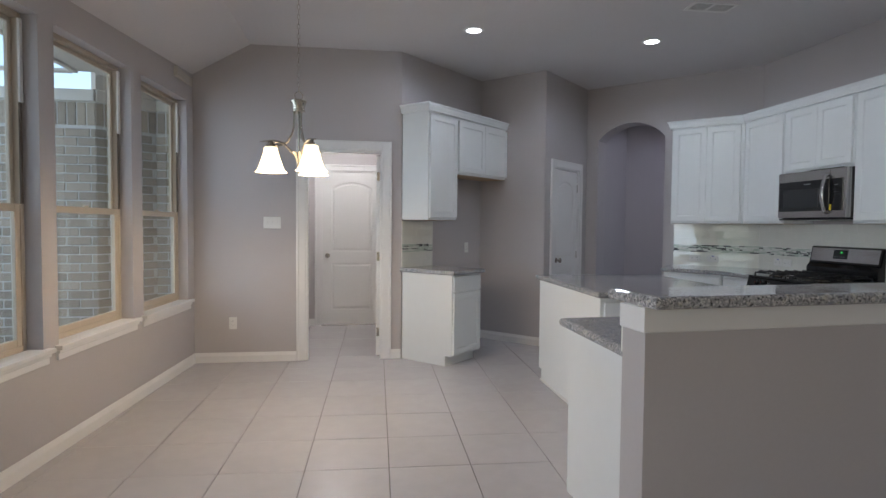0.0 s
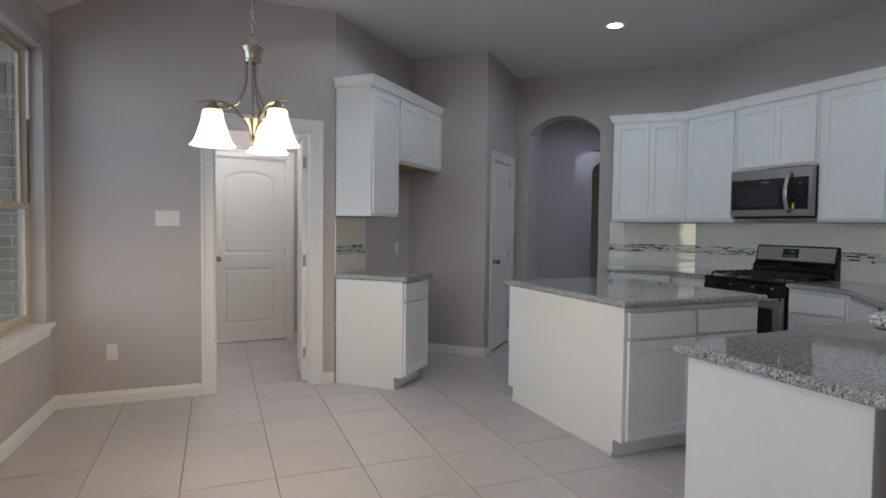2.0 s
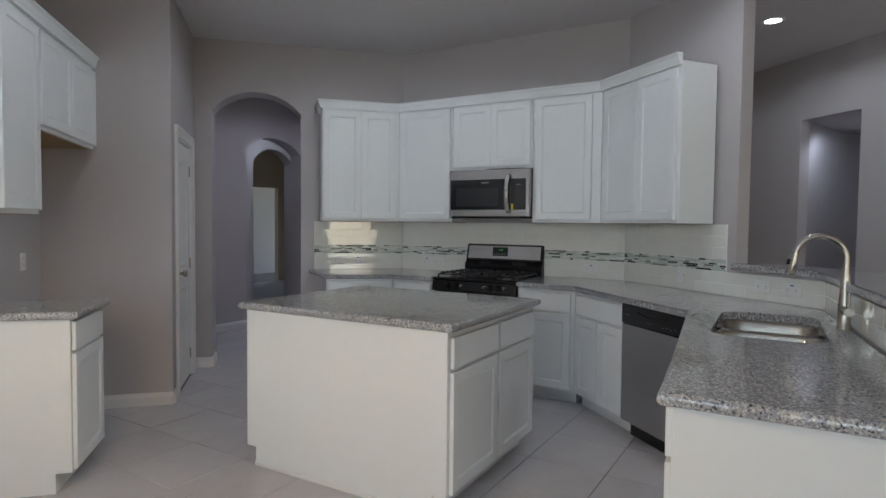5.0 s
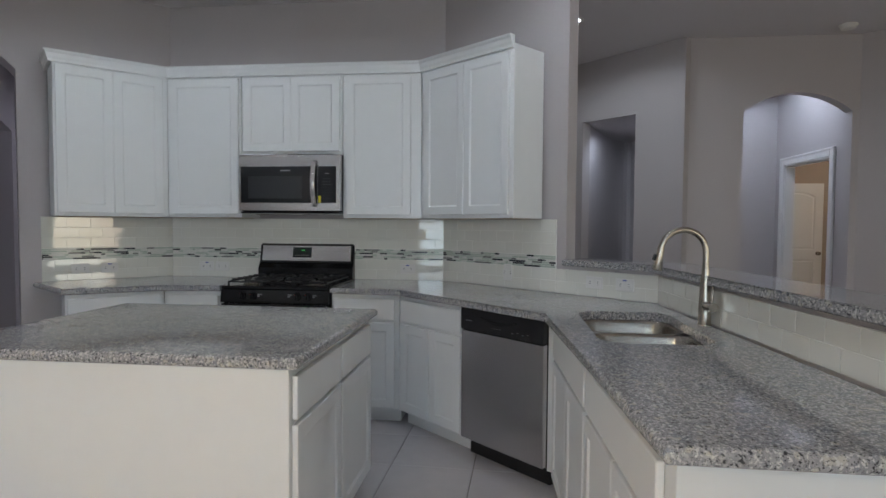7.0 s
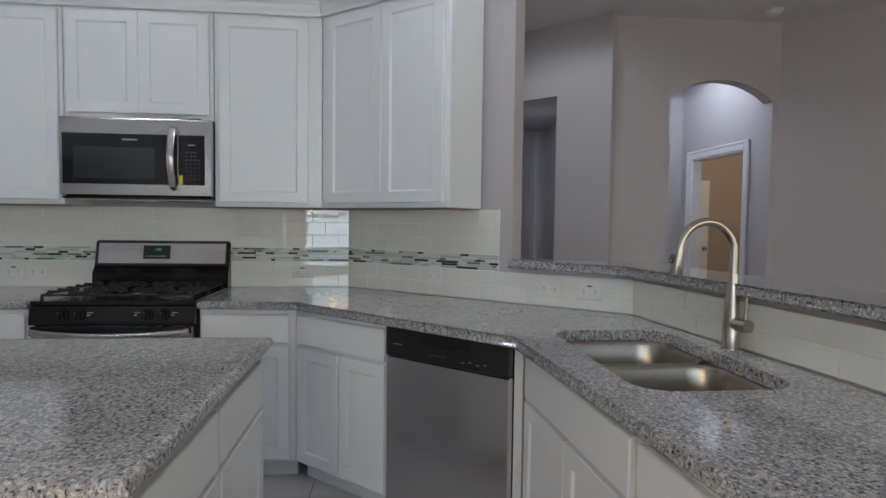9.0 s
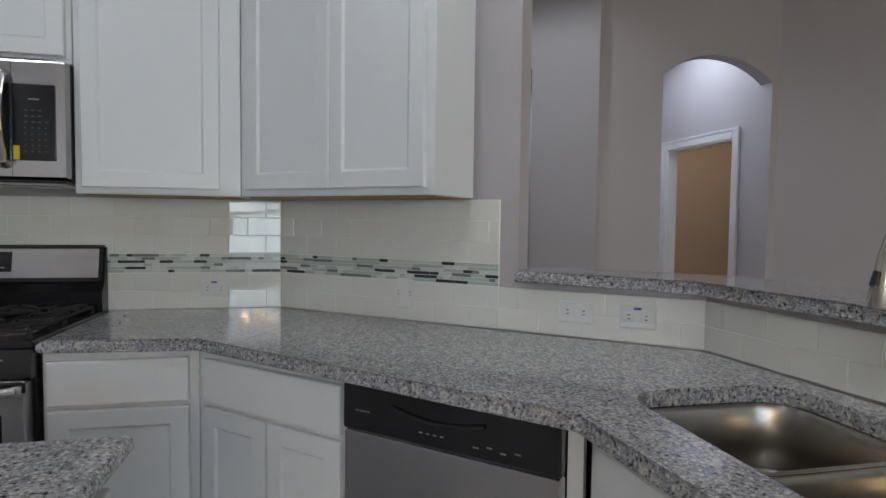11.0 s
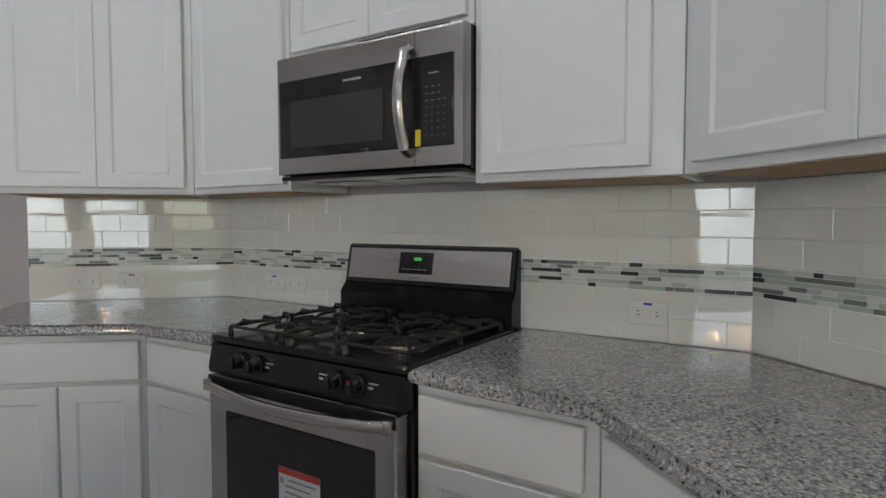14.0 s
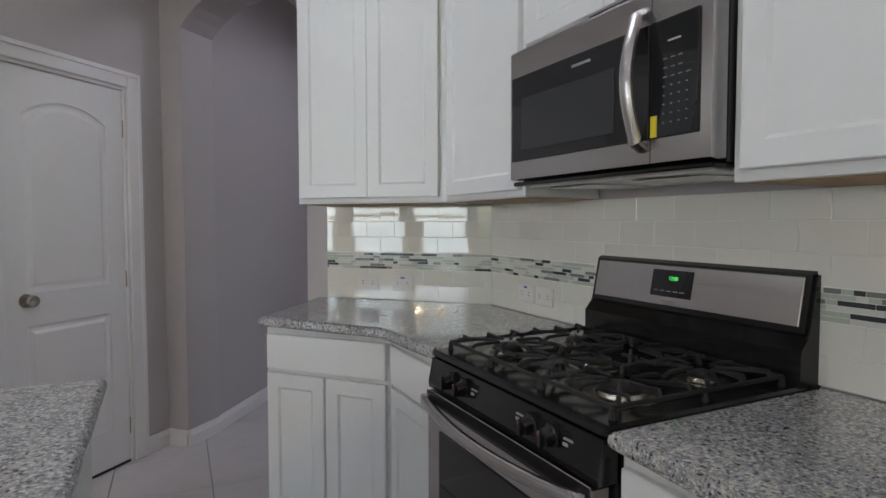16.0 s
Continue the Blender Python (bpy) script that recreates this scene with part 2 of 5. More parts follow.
def arch_curve(s0, s1, spring, rise, n=14):
    """A segmental arch from s0 to s1."""
    w = (s1 - s0) / 2
    r = (w * w + rise * rise) / (2 * rise)
    return [(s, spring + rise - r + math.sqrt(max(r * r - (s - (s0 + s1) / 2) ** 2, 0))) for s in (s0 + (s1 - s0) * k / n for k in range(n + 1))]


def wall(name, p0, p1, thick=0.12, z0=0.0, z1=3.05, openings=(), material=None, label=""):
    """A wall whose seen face runs from p0 to p1 with the room at its right hand; openings: (s0, s1, z0, z1[, rise])."""
    m, length = along(p0, p1)
    bm = bmesh.new()
    s = 0.0
    for o in sorted(openings):
        if o[0] > s + 1e-4:
            box(bm, s, o[0], 0, thick, z0, z1)
        if o[2] > z0 + 1e-4:
            box(bm, o[0], o[1], 0, thick, z0, o[2])
        if len(o) > 4:
            c = arch_curve(o[0], o[1], o[3], o[4])
            made = []
            for (a, za), (b, zb) in zip(c, c[1:]):
                vs = [bm.verts.new((x, y, z)) for y in (0, thick) for x, z in ((a, za), (b, zb), (b, z1), (a, z1))]
                made += vs
                for f in ((0, 1, 2, 3), (7, 6, 5, 4), (0, 4, 5, 1), (2, 6, 7, 3)):
                    bm.faces.new([vs[i] for i in f])
            bmesh.ops.remove_doubles(bm, verts=made, dist=1e-5)
        elif o[3] < z1:
            box(bm, o[0], o[1], 0, thick, o[3], z1)
        s = o[1]
    if s < length - 1e-4:
        box(bm, s, length, 0, thick, z0, z1)
    ob = part(name, bm, material or WALL, None, label, kind="structure")
    ob.matrix_basis = m
    return ob


def baseboard(p0, p1, skip=(), h=0.095, name="baseboard"):
    """A moulded skirting on the room side (right hand) of the line, left out where skip says."""
    m, length = along(p0, p1)
    bm = bmesh.new()
    runs, s = [], 0.0
    for a, b in sorted(skip):
        runs.append((s, a))
        s = b
    runs.append((s, length))
    for a, b in runs:
        if b - a < 0.01:
            continue
        prof = ((0, 0.001), (-0.016, 0.001), (-0.016, h * 0.68), (-0.012, h * 0.78), (-0.008, h * 0.9), (-0.006, h), (0, h))
        ra = [bm.verts.new((a, y, z)) for y, z in prof]
        rb = [bm.verts.new((b, y, z)) for y, z in prof]
        for i in range(len(prof)):
            j = (i + 1) % len(prof)
            bm.faces.new((ra[i], ra[j], rb[j], rb[i]))
        bm.faces.new(ra)
        bm.faces.new(rb[::-1])
    ob = part(name, bm, TRIM, kind="structure")
    ob.matrix_basis = m
    return ob


def casing(name, m, s0, s1, top, w=0.09, depth=0.0, parent=None, proud=0.018):
    """Moulded door casing round an opening from s0 to s1, on the side y < 0 of m, with its jamb lining depth metres deep."""
    bm = bmesh.new()
    for x0, x1, z0, z1 in ((s0 - w, s0, 0.001, top + w), (s1, s1 + w, 0.001, top + w), (s0, s1, top, top + w)):
        box(bm, x0, x1, -proud, 0, z0, z1, 0.004)
    t = 0.022
    for x0, x1, z0, z1 in ((s0 - w - 0.002, s0 - w + t, 0.001, top + w + 0.002), (s1 + w - t, s1 + w + 0.002, 0.001, top + w + 0.002), (s0 - w + t, s1 + w - t, top + w - t, top + w + 0.002)):
        box(bm, x0, x1, -proud - 0.007, -proud + 0.001, z0, z1, 0.003)
    if depth:
        for x0, x1, z0, z1 in ((s0 - 0.001, s0 + 0.016, 0.001, top), (s1 - 0.016, s1 + 0.001, 0.001, top), (s0 + 0.016, s1 - 0.016, top - 0.016, top + 0.001)):
            box(bm, x0, x1, -0.004, depth, z0, z1, 0.002)
    ob = part(name, bm, TRIM, kind="structure")
    ob.matrix_basis = m
    return ob


# ---- the plan ----
CZ = 3.05
N0, N1 = (-1.25, 6.94), (0.725, 6.94)
WIN_A, WIN_B = (-1.64, 1.5), (-1.2436, 7.06)
D1 = (1.735, 7.95)
P1 = (2.335, 7.35)
P2 = (3.135, 8.15)
A1 = (3.88, 7.39)
RL, RR = (4.51, 6.76), (4.51, 4.55)
HK = (3.425, 3.225)
UR = (Vector(HK) - Vector(RR)).normalized()
HALF_END = (1.222, 3.015)
HALFZ = 1.09

def shifted(p, d, s):
    return (p[0] + d[0] * s, p[1] + d[1] * s)

# floor slab, under the tiles
bm = B((-3.5, 12.5, -3.2, 16.0, -0.15, -0.006))
part("floor", bm, GROUT, label="grey grout bed under large pale floor tiles", kind="structure")

# ceiling with the sloped edge over the window wall
bm = bmesh.new()
box(bm, -0.72, 12.5, -3.2, 16.0, CZ, CZ + 0.15)
vs = [bm.verts.new(v) for v in ((-0.72, -3.2, CZ), (-0.72, 7.1, CZ), (-1.36, 7.1, 2.681), (-2.02, -3.2, 2.301), (-0.72, -3.2, CZ + 0.15), (-0.72, 7.1, CZ + 0.15), (-1.36, 7.1, 2.79), (-2.02, -3.2, 2.41))]
for f in ((0, 1, 2, 3), (7, 6, 5, 4), (0, 4, 5, 1), (2, 6, 7, 3), (1, 5, 6, 2), (0, 3, 7, 4)):
    bm.faces.new([vs[i] for i in f])
part("ceiling", bm, CEIL, label="flat grey-beige ceiling sloping down to the windows", kind="structure")

# nook wall with the cased opening to the back hall
wall("wall_nook", N0, N1, 0.115, openings=[(1.045, 1.785, 0, 2.07)], label="greige painted wall with a white cased opening")
mN, _ = along(N0, N1)
casing("trim_opening", mN, 1.045, 1.785, 2.07, 0.09, 0.115)
baseboard(N0, N1, [(0.955, 1.875)])

# desk wall, the recess for a refrigerator, the closet wall
wall("wall_desk", N1, D1, 0.115, label="greige painted angled wall")
wall("wall_recess", D1, shifted(P1, (-0.7071, 0.7071), 0.004), 0.115, label="greige painted side wall of the refrigerator space")
wall("wall_closet", shifted(P1, (0.7071, 0.7071), 0.003), P2, 0.115, openings=[(0.212, 0.882, 0, 2.02)], label="greige painted angled wall with a closet door")
baseboard(N1, D1, [(0.0, 0.56)])
baseboard(D1, P1)
mP, lP = along(P1, P2)
casing("trim_closet_door", mP, 0.215, 0.885, 2.02, 0.08, 0.115)
baseboard(P1, P2, [(0.135, 0.965)])

# arched wall and kitchen walls
mA, lA = along(P2, RL)
arch0, arch1 = 0.145, 0.955
wall("wall_arch", P2, RL, 0.26, openings=[(arch0, arch1, 0, 2.40, 0.19)], label="greige painted wall with an arched opening")
baseboard(P2, shifted(P2, (0.7071, -0.7071), arch0))
wall("wall_range", RL, RR, 0.12, label="greige painted wall behind the stove")
END = shifted(RR, UR, 1.10)
wall("wall_bar_end", RR, END, 0.10, label="greige painted wall ending in a square corner")
m_jamb = mA @ Matrix.Translation((arch0, 0.0, 0))
for s in (arch0, arch1):
    a = mA @ Vector((s, -0.001, 0))
    b = mA @ Vector((s, 0.259, 0))
    if s == arch0:
        baseboard((a.x, a.y), (b.x, b.y))
    else:
        baseboard((b.x, b.y), (a.x, a.y))
H0 = mA @ Vector((arch0 - 0.01, 0.26, 0))
H1 = (4.28, 9.45)
wall("wall_hall", (H0.x, H0.y), H1, 0.12, label="shaded grey hall wall")
baseboard((H0.x, H0.y), H1)
wall("wall_hall_arch", H1, (7.2, 9.45), 0.2, openings=[(0.61, 1.60, 0, 2.33, 0.18)], label="shaded grey hall wall with an arched opening")
baseboard(H1, (4.89, 9.45))
wall("wall_hall_right", (7.2, 9.65), (7.2, 6.4), 0.12, label="plain hall wall")
wall("wall_foyer_arch", (4.0, 10.9), (8.4, 10.9), 0.2, openings=[(2.31, 3.2, 0, 2.38, 0.22)], label="pale blue-grey foyer wall with a second arched opening")
wall("wall_foyer_left", (4.0, 9.65), (4.0, 10.9), 0.1, label="plain foyer wall")
wall("wall_foyer_right", (8.4, 10.9), (8.4, 9.45), 0.1, label="plain foyer wall")
wall("wall_far", (4.6, 13.6), (10.4, 13.6), 0.12, openings=[(4.07, 4.9, 0, 2.17)], material=WARMW, label="brown-grey far wall with a doorway")
# stand-in for the bright space past the doorway, lit by an added lamp
wall("wall_beyond", (7.5, 15.4), (11.5, 15.4), 0.1, label="pale stand-in wall behind the bright far doorway")
wall("wall_far_left", (4.6, 11.1), (4.6, 13.6), 0.1, material=WARMW, label="plain wall")
wall("wall_far_right", (10.4, 13.6), (10.4, 11.1), 0.1, material=WARMW, label="plain wall")

# half wall with the raised bar
nR = Vector((UR.y, -UR.x))  # towards the living side
th = 0.135
K1 = HK
bm = bmesh.new()
e0 = Vector(END)
k0 = Vector(K1)
h0 = Vector(HALF_END)
out = Vector((-UR.y, UR.x))
if out.dot(Vector((1, -1))) < 0:
    out = -out
dk = (h0 - k0).normalized()
outk = Vector((-dk.y, dk.x))
if outk.y > 0:
    outk = -outk
mid = (out + outk).normalized()
km = k0 + mid * (th / max(mid.dot(out), 0.3))
prism(bm, [tuple(p) for p in (e0, k0, h0, h0 + outk * th, km, e0 + out * th)], 0, HALFZ)
part("wall_half", bm, WALL, label="tan painted half wall under the raised bar", kind="structure")
# cap moulding round the top of the half wall
bm = bmesh.new()
q = [h0 + dk * 0.012 - outk * 0.0, h0 + dk * 0.012 + outk * (th + 0.012), k0 + mid * ((th + 0.012) / max(mid.dot(out), 0.3)), k0 + mid * (th / max(mid.dot(out), 0.3)) * 0.9, h0 + outk * 0.002]
prism(bm, [tuple(p) for p in q], HALFZ - 0.085, HALFZ - 0.001, 0.004, 1)
part("trim_bar", bm, TRIM, label="white trim board under the bar top", kind="structure")

# window wall: slightly turned, three tall windows
mW, lW = along(WIN_A, WIN_B)


def sW(y):
    return (y - WIN_A[1]) / ((WIN_B[1] - WIN_A[1]) / lW)


WY = [(2.46, 3.44), (3.60, 4.62), (4.765, 5.70), (5.865, 6.79)]
WZ0, WZ1 = 0.63, 2.47
wall("wall_window", WIN_A, WIN_B, 0.16, z1=2.75, openings=[(sW(a), sW(b), WZ0, WZ1) for a, b in WY], label="greige painted wall with tall windows")
baseboard(WIN_A, WIN_B)

# living room and the rest of the shell
wall("wall_living_niche", (6.95, 3.85), (5.62, 2.49), 0.16, openings=[], label="blue-grey shaded living room wall")
wall("wall_living_arch", (5.68, 2.49), (5.68, 0.98), 0.12, openings=[(0.53, 1.45, 0, 2.38, 0.17)], label="tan living room wall with an arched opening")
wall("wall_living_side", (5.68, 0.98), (4.0, -0.9), 0.12, label="greige living room wall")
wall("wall_living_back", (4.0, -0.9), (4.0, -3.0), 0.12, label="greige living room wall")
# rear walls are out of view; their openings are assumed, for the fill panels
wall("wall_rear", (4.0, -3.0), (-1.9, -3.0), 0.12, openings=[(1.0, 2.6, 0.6, 2.4), (3.1, 4.7, 0.6, 2.4)], label="greige rear wall, out of view, with assumed window openings")
wall("wall_window_rear", (-1.96, -3.0), (-1.66, 1.5), 0.16, z1=2.75, openings=[(2.2, 4.0, 0.3, 2.3)], label="greige painted wall, out of view, with an assumed patio opening")
wall("wall_passage", (6.2, 5.6), (6.95, 3.85), 0.12, label="greige living room wall")
wall("wall_passage_end", (4.62, 5.6), (6.2, 5.6), 0.12, label="greige wall")


# ---- cabinets ----
def shaker(bm, x0, x1, z0, z1, y, t=0.02, rail=0.055, deep=0.007):
    """A framed door leaf whose face is at y, with a sunk flat panel and a sloped inner edge."""
    o = [(x0, z0), (x1, z0), (x1, z1), (x0, z1)]
    r = rail
    rings = []
    for d, yy in ((0, y + t), (0, y + 0.003), (0.003, y), (r, y), (r + 0.009, y + deep)):
        rings.append([bm.verts.new((x0 + d if i in (0, 3) else x1 - d, yy, z0 + d if i < 2 else z1 - d)) for i in range(4)])
    for a, b in zip(rings, rings[1:]):
        for i in range(4):
            bm.faces.new((a[i], a[(i + 1) % 4], b[(i + 1) % 4], b[i]))
    bm.faces.new(rings[-1])
    bm.faces.new(rings[0][::-1])


def slab(bm, x0, x1, z0, z1, y, t=0.02):
    box(bm, x0, x1, y, y + t, z0, z1, 0.003)


def upper_cabinet(name, m, w, z0, z1, doors, label, depth=0.31, group="wall cabinets", tall=None):
    """A wall cabinet: x along its face, y into the wall; the face frame is at y = 0 and the doors stand 20 mm proud."""
    e = empty(name, m, label, "cabinet", group)
    part("body", B((0, w, 0, depth, z0, z1), bevel=0.002), CAB, e)
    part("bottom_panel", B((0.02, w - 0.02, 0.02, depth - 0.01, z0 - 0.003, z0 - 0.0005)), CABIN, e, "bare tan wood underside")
    for x0, x1 in doors:
        bm = bmesh.new()
        shaker(bm, x0, x1, z0 + 0.024, z1 - 0.045, -0.021)
        part("door", bm, CAB, e)
    return e


def base_cabinet(name, m, w, fronts, label, depth=0.6, group="base cabinets", h=0.875, toe=0.10, side=None):
    """A floor cabinet with a recessed toe kick; fronts: (kind, x0, x1, z0, z1)."""
    e = empty(name, m, label, "cabinet", group)
    part("body", B((0, w, 0, depth, toe, h), bevel=0.002), CAB, e)
    part("toe_kick", B((0, w, 0.075, depth, 0.0, toe + 0.002)), CAB, e)
    for kind, x0, x1, z0, z1 in fronts:
        bm = bmesh.new()
        if kind == "door":
            shaker(bm, x0, x1, z0, z1, -0.021)
        else:
            slab(bm, x0, x1, z0, z1, -0.021)
        part(kind, bm, CAB, e)
    return e


def sink_base_cabinet(m, w, fronts):
    """The cabinet under the sink: open at the top, so that the bowls hang in it."""
    e = empty("sink_base_cabinet", m, "white sink base cabinet with two doors", "cabinet", "base cabinets")
    part("body", B((0, w, 0, 0.022, 0.10, 0.875), (0, w, 0.022, 0.60, 0.10, 0.66), bevel=0.002), CAB, e)
    part("toe_kick", B((0, w, 0.075, 0.55, 0.0, 0.102)), CAB, e)
    for kind, x0, x1, z0, z1 in fronts:
        bm = bmesh.new()
        (shaker if kind == "door" else slab)(bm, x0, x1, z0, z1, -0.021)
        part(kind, bm, CAB, e)


def face(p0, p1):
    """x along the front from p0 to p1 (seen left to right), y into the cabinet."""
    return along(p0, p1)


UZ0, UZ1 = 1.385, 2.44
Dn, Dr = (0.7071, -0.7071), (0.7071, 0.7071)
# left diagonal uppers
UL0, UK = (3.685, 7.095), (4.19, 6.59)
m, w = face(UL0, UK)
upper_cabinet("corner_wall_cabinet", m, w - 0.001, UZ0, UZ1, [(0.015, w / 2 - 0.0027), (w / 2 - 0.0013, w - 0.035)], "white painted wall cabinet with two framed doors beside the arch")
# range wall uppers
m, w = face((4.19, 6.59), (4.19, 6.012))
upper_cabinet("wall_cabinet", m, w - 0.003, UZ0, UZ1, [(0.03, w - 0.02)], "white painted single-door wall cabinet")
m, w = face((4.19, 6.010), (4.19, 5.25))
upper_cabinet("microwave_cabinet", m, w - 0.003, 1.842, UZ1, [(0.02, w / 2 - 0.0006), (w / 2 + 0.0006, w - 0.02)], "short white two-door cabinet over the microwave")
URK = (4.19, 4.68)
m, w = face((4.19, 5.248), URK)
upper_cabinet("wall_cabinet", m, w - 0.001, UZ0, UZ1, [(0.025, w - 0.075)], "white painted single-door wall cabinet with a wide corner stile")
URE = shifted(URK, UR, 0.835)
m, w = face(URK, URE)
upper_cabinet("corner_wall_cabinet", m, w, UZ0, UZ1, [(0.045, w / 2 + 0.0113), (w / 2 + 0.0127, w - 0.03)], "white wall cabinet with two framed doors and a plain end panel", depth=0.295)


def crown(name, line, normals, parent=None):
    """Crown moulding along the tops of the wall cabinets."""
    prof = ((0.0, 2.41), (-0.023, 2.41), (-0.025, 2.425), (-0.031, 2.44), (-0.036, 2.462), (-0.046, 2.475), (-0.047, 2.486), (0.0, 2.486))
    bm = bmesh.new()
    rings = []
    for i, p in enumerate(line):
        d0 = (Vector(line[i]) - Vector(line[i - 1])).normalized() if i else None
        d1 = (Vector(line[i + 1]) - Vector(line[i])).normalized() if i < len(line) - 1 else None
        ns = [Vector((-d.y, d.x)) for d in (d0, d1) if d]
        n = sum(ns, Vector((0, 0))).normalized()
        k = 1 / max(n.dot(ns[0]), 0.2)
        rings.append([bm.verts.new((p[0] + n.x * y * k, p[1] + n.y * y * k, z)) for y, z in prof])
    for a, b in zip(rings, rings[1:]):
        for i in range(len(prof)):
            j = (i + 1) % len(prof)
            bm.faces.new((a[i], a[j], b[j], b[i]))
    bm.faces.new(rings[0])
    bm.faces.new(rings[-1][::-1])
    return tagged(part(name, bm, CAB), "white crown moulding along the cabinet tops", "moulding")


def off(p, d, s):
    return (p[0] + d[0] * s, p[1] + d[1] * s)


ULb = off(UL0, (0.7071, 0.7071), 0.31)
crown("crown_moulding", [ULb, UL0, UK, URK, URE], None)

# desk cabinets by the nook
mU = Matrix.Translation((0.965, 6.70, 0)) @ Matrix.Rotation(radians(45), 4, "Z")
e = upper_cabinet("desk_wall_cabinet", mU, 0.462, 1.395, UZ1 + 0.02, [(0.012, 0.455)], "tall white single-door wall cabinet with a cream-lit end panel", depth=0.33)
e = upper_cabinet("refrigerator_wall_cabinet", mU @ Matrix.Translation((0.465, 0, 0)), 1.02, 1.87, UZ1 + 0.02, [(0.02, 0.5035), (0.5065, 0.985)], "short white two-door cabinet above the refrigerator space", depth=0.33)
a = mU @ Vector((0, 0.33, 0))
b = mU @ Vector((1.485, 0, 0))
cr = crown("crown_moulding", [(a.x, a.y), (0.965, 6.70), (b.x, b.y)], None)
cr.location.z = 0.03
mD = Matrix.Translation((1.175, 6.50, 0)) @ Matrix.Rotation(radians(45), 4, "Z")
base_cabinet("desk_base_cabinet", mD, 0.47, [("drawer", 0.012, 0.458, 0.715, 0.86), ("door", 0.012, 0.458, 0.115, 0.70)], "narrow white base cabinet with one drawer and one door", depth=0.62)
P = [mD @ Vector(v) for v in ((-0.035, 0.625, 0), (-0.035, -0.045, 0), (0.50, -0.045, 0), (0.50, 0.625, 0))]


def worktop(name, pts, z, label, t=0.04, group="", bevel=0.017):
    bm = bmesh.new()
    prism(bm, pts, z - t, z, bevel, 4)
    return tagged(part(name, bm, GRANITE), label, "worktop", group)


CT = 0.915
worktop("desk_worktop", [(p.x, p.y) for p in P], CT, "speckled grey granite top on the narrow base cabinet")

# island
IX0, IX1, IY0, IY1 = 1.888, 2.945, 4.755, 6.055
m = Matrix.Translation((IX0, IY0, 0))
W = IX1 - IX0
e = empty("kitchen_island", m, "white painted island with two drawers over two doors on the front", "kitchen island")
part("body", B((0, W, 0, IY1 - IY0, 0.10, 0.875), bevel=0.002), CAB, e)
part("plinth", B((0.001, W - 0.001, 0.075, IY1 - IY0 - 0.07, 0.0, 0.102)), CAB, e)
part("shoe_moulding", B((-0.012, 0.001, 0.07, IY1 - IY0 - 0.07, 0.0, 0.022), bevel=0.004), TRIM, e)
for x0, x1 in ((0.025, W / 2 - 0.012), (W / 2 + 0.012, W - 0.025)):
    bm = bmesh.new()
    slab(bm, x0, x1, 0.70, 0.845, -0.021)
    part("drawer", bm, CAB, e)
    bm = bmesh.new()
    shaker(bm, x0, x1, 0.115, 0.682, -0.021)
    part("door", bm, CAB, e)
worktop("island_worktop", [(IX0 - 0.03, IY0 - 0.04), (IX1 + 0.035, IY0 - 0.04), (IX1 + 0.035, IY1 + 0.035), (IX0 - 0.03, IY1 + 0.035)], CT, "speckled grey granite island top with rounded edges")

# base run, left of the stove
LE, LK = (3.50, 6.88), (3.885, 6.445)
m, w = face(LE, LK)
base_cabinet("corner_base_cabinet", m, w, [("drawer", 0.012, w - 0.02, 0.705, 0.848), ("door", 0.012, w / 2 - 0.004, 0.115, 0.688), ("door", w / 2 + 0.004, w - 0.02, 0.115, 0.688)], "white base cabinet with one wide drawer over two doors", depth=0.61)
m, w = face((3.885, 6.44), (3.885, 6.022))
base_cabinet("base_cabinet", m, w, [("drawer", 0.03, w - 0.015, 0.705, 0.848), ("door", 0.03, w - 0.015, 0.115, 0.688)], "narrow white base cabinet beside the stove")
worktop("corner_worktop", [(3.465, 6.878), (3.85, 6.425), (3.85, 6.018), (4.502, 6.018), (4.502, 6.757), (3.845, 7.408)][::-1], CT, "speckled grey granite worktop between the stove and the arch")

# base run, right of the stove, and the peninsula
RK = (3.885, 4.775)
FK = (3.03, 3.84)
UF = (Vector(FK) - Vector(RK)).normalized()
LF = (Vector(FK) - Vector(RK)).length
m, w = face((3.885, 5.238), (3.885, 4.776))
base_cabinet("base_cabinet", m, w, [("drawer", 0.015, w - 0.03, 0.705, 0.848), ("door", 0.015, w - 0.03, 0.115, 0.688)], "narrow white base cabinet with one drawer and one door")
m, w = face(RK, FK)
c1 = w - 0.63
base_cabinet("base_cabinet", m, c1 - 0.003, [("drawer", 0.04, c1 - 0.02, 0.705, 0.848), ("door", 0.04, c1 / 2 + 0.006, 0.115, 0.688), ("door", c1 / 2 + 0.014, c1 - 0.02, 0.115, 0.688)], "white base cabinet with one wide drawer over two doors", depth=0.5)
mDW = m @ Matrix.Translation((c1 + 0.004, -0.008, 0))
PY = 3.80
PX0 = 1.29
mPen, _ = face((2.985, 3.82), (1.29, 3.715))
sink_base_cabinet(mPen, 0.84, [("false_front", 0.05, 0.825, 0.705, 0.848), ("door", 0.05, 0.434, 0.115, 0.688), ("door", 0.442, 0.825, 0.115, 0.688)])
base_cabinet("peninsula_base_cabinet", mPen @ Matrix.Translation((0.843, 0, 0)), 0.853, [("drawer", 0.015, 0.79, 0.705, 0.848), ("door", 0.015, 0.395, 0.115, 0.688), ("door", 0.405, 0.79, 0.115, 0.688)], "white peninsula base cabinet with a plain end panel")

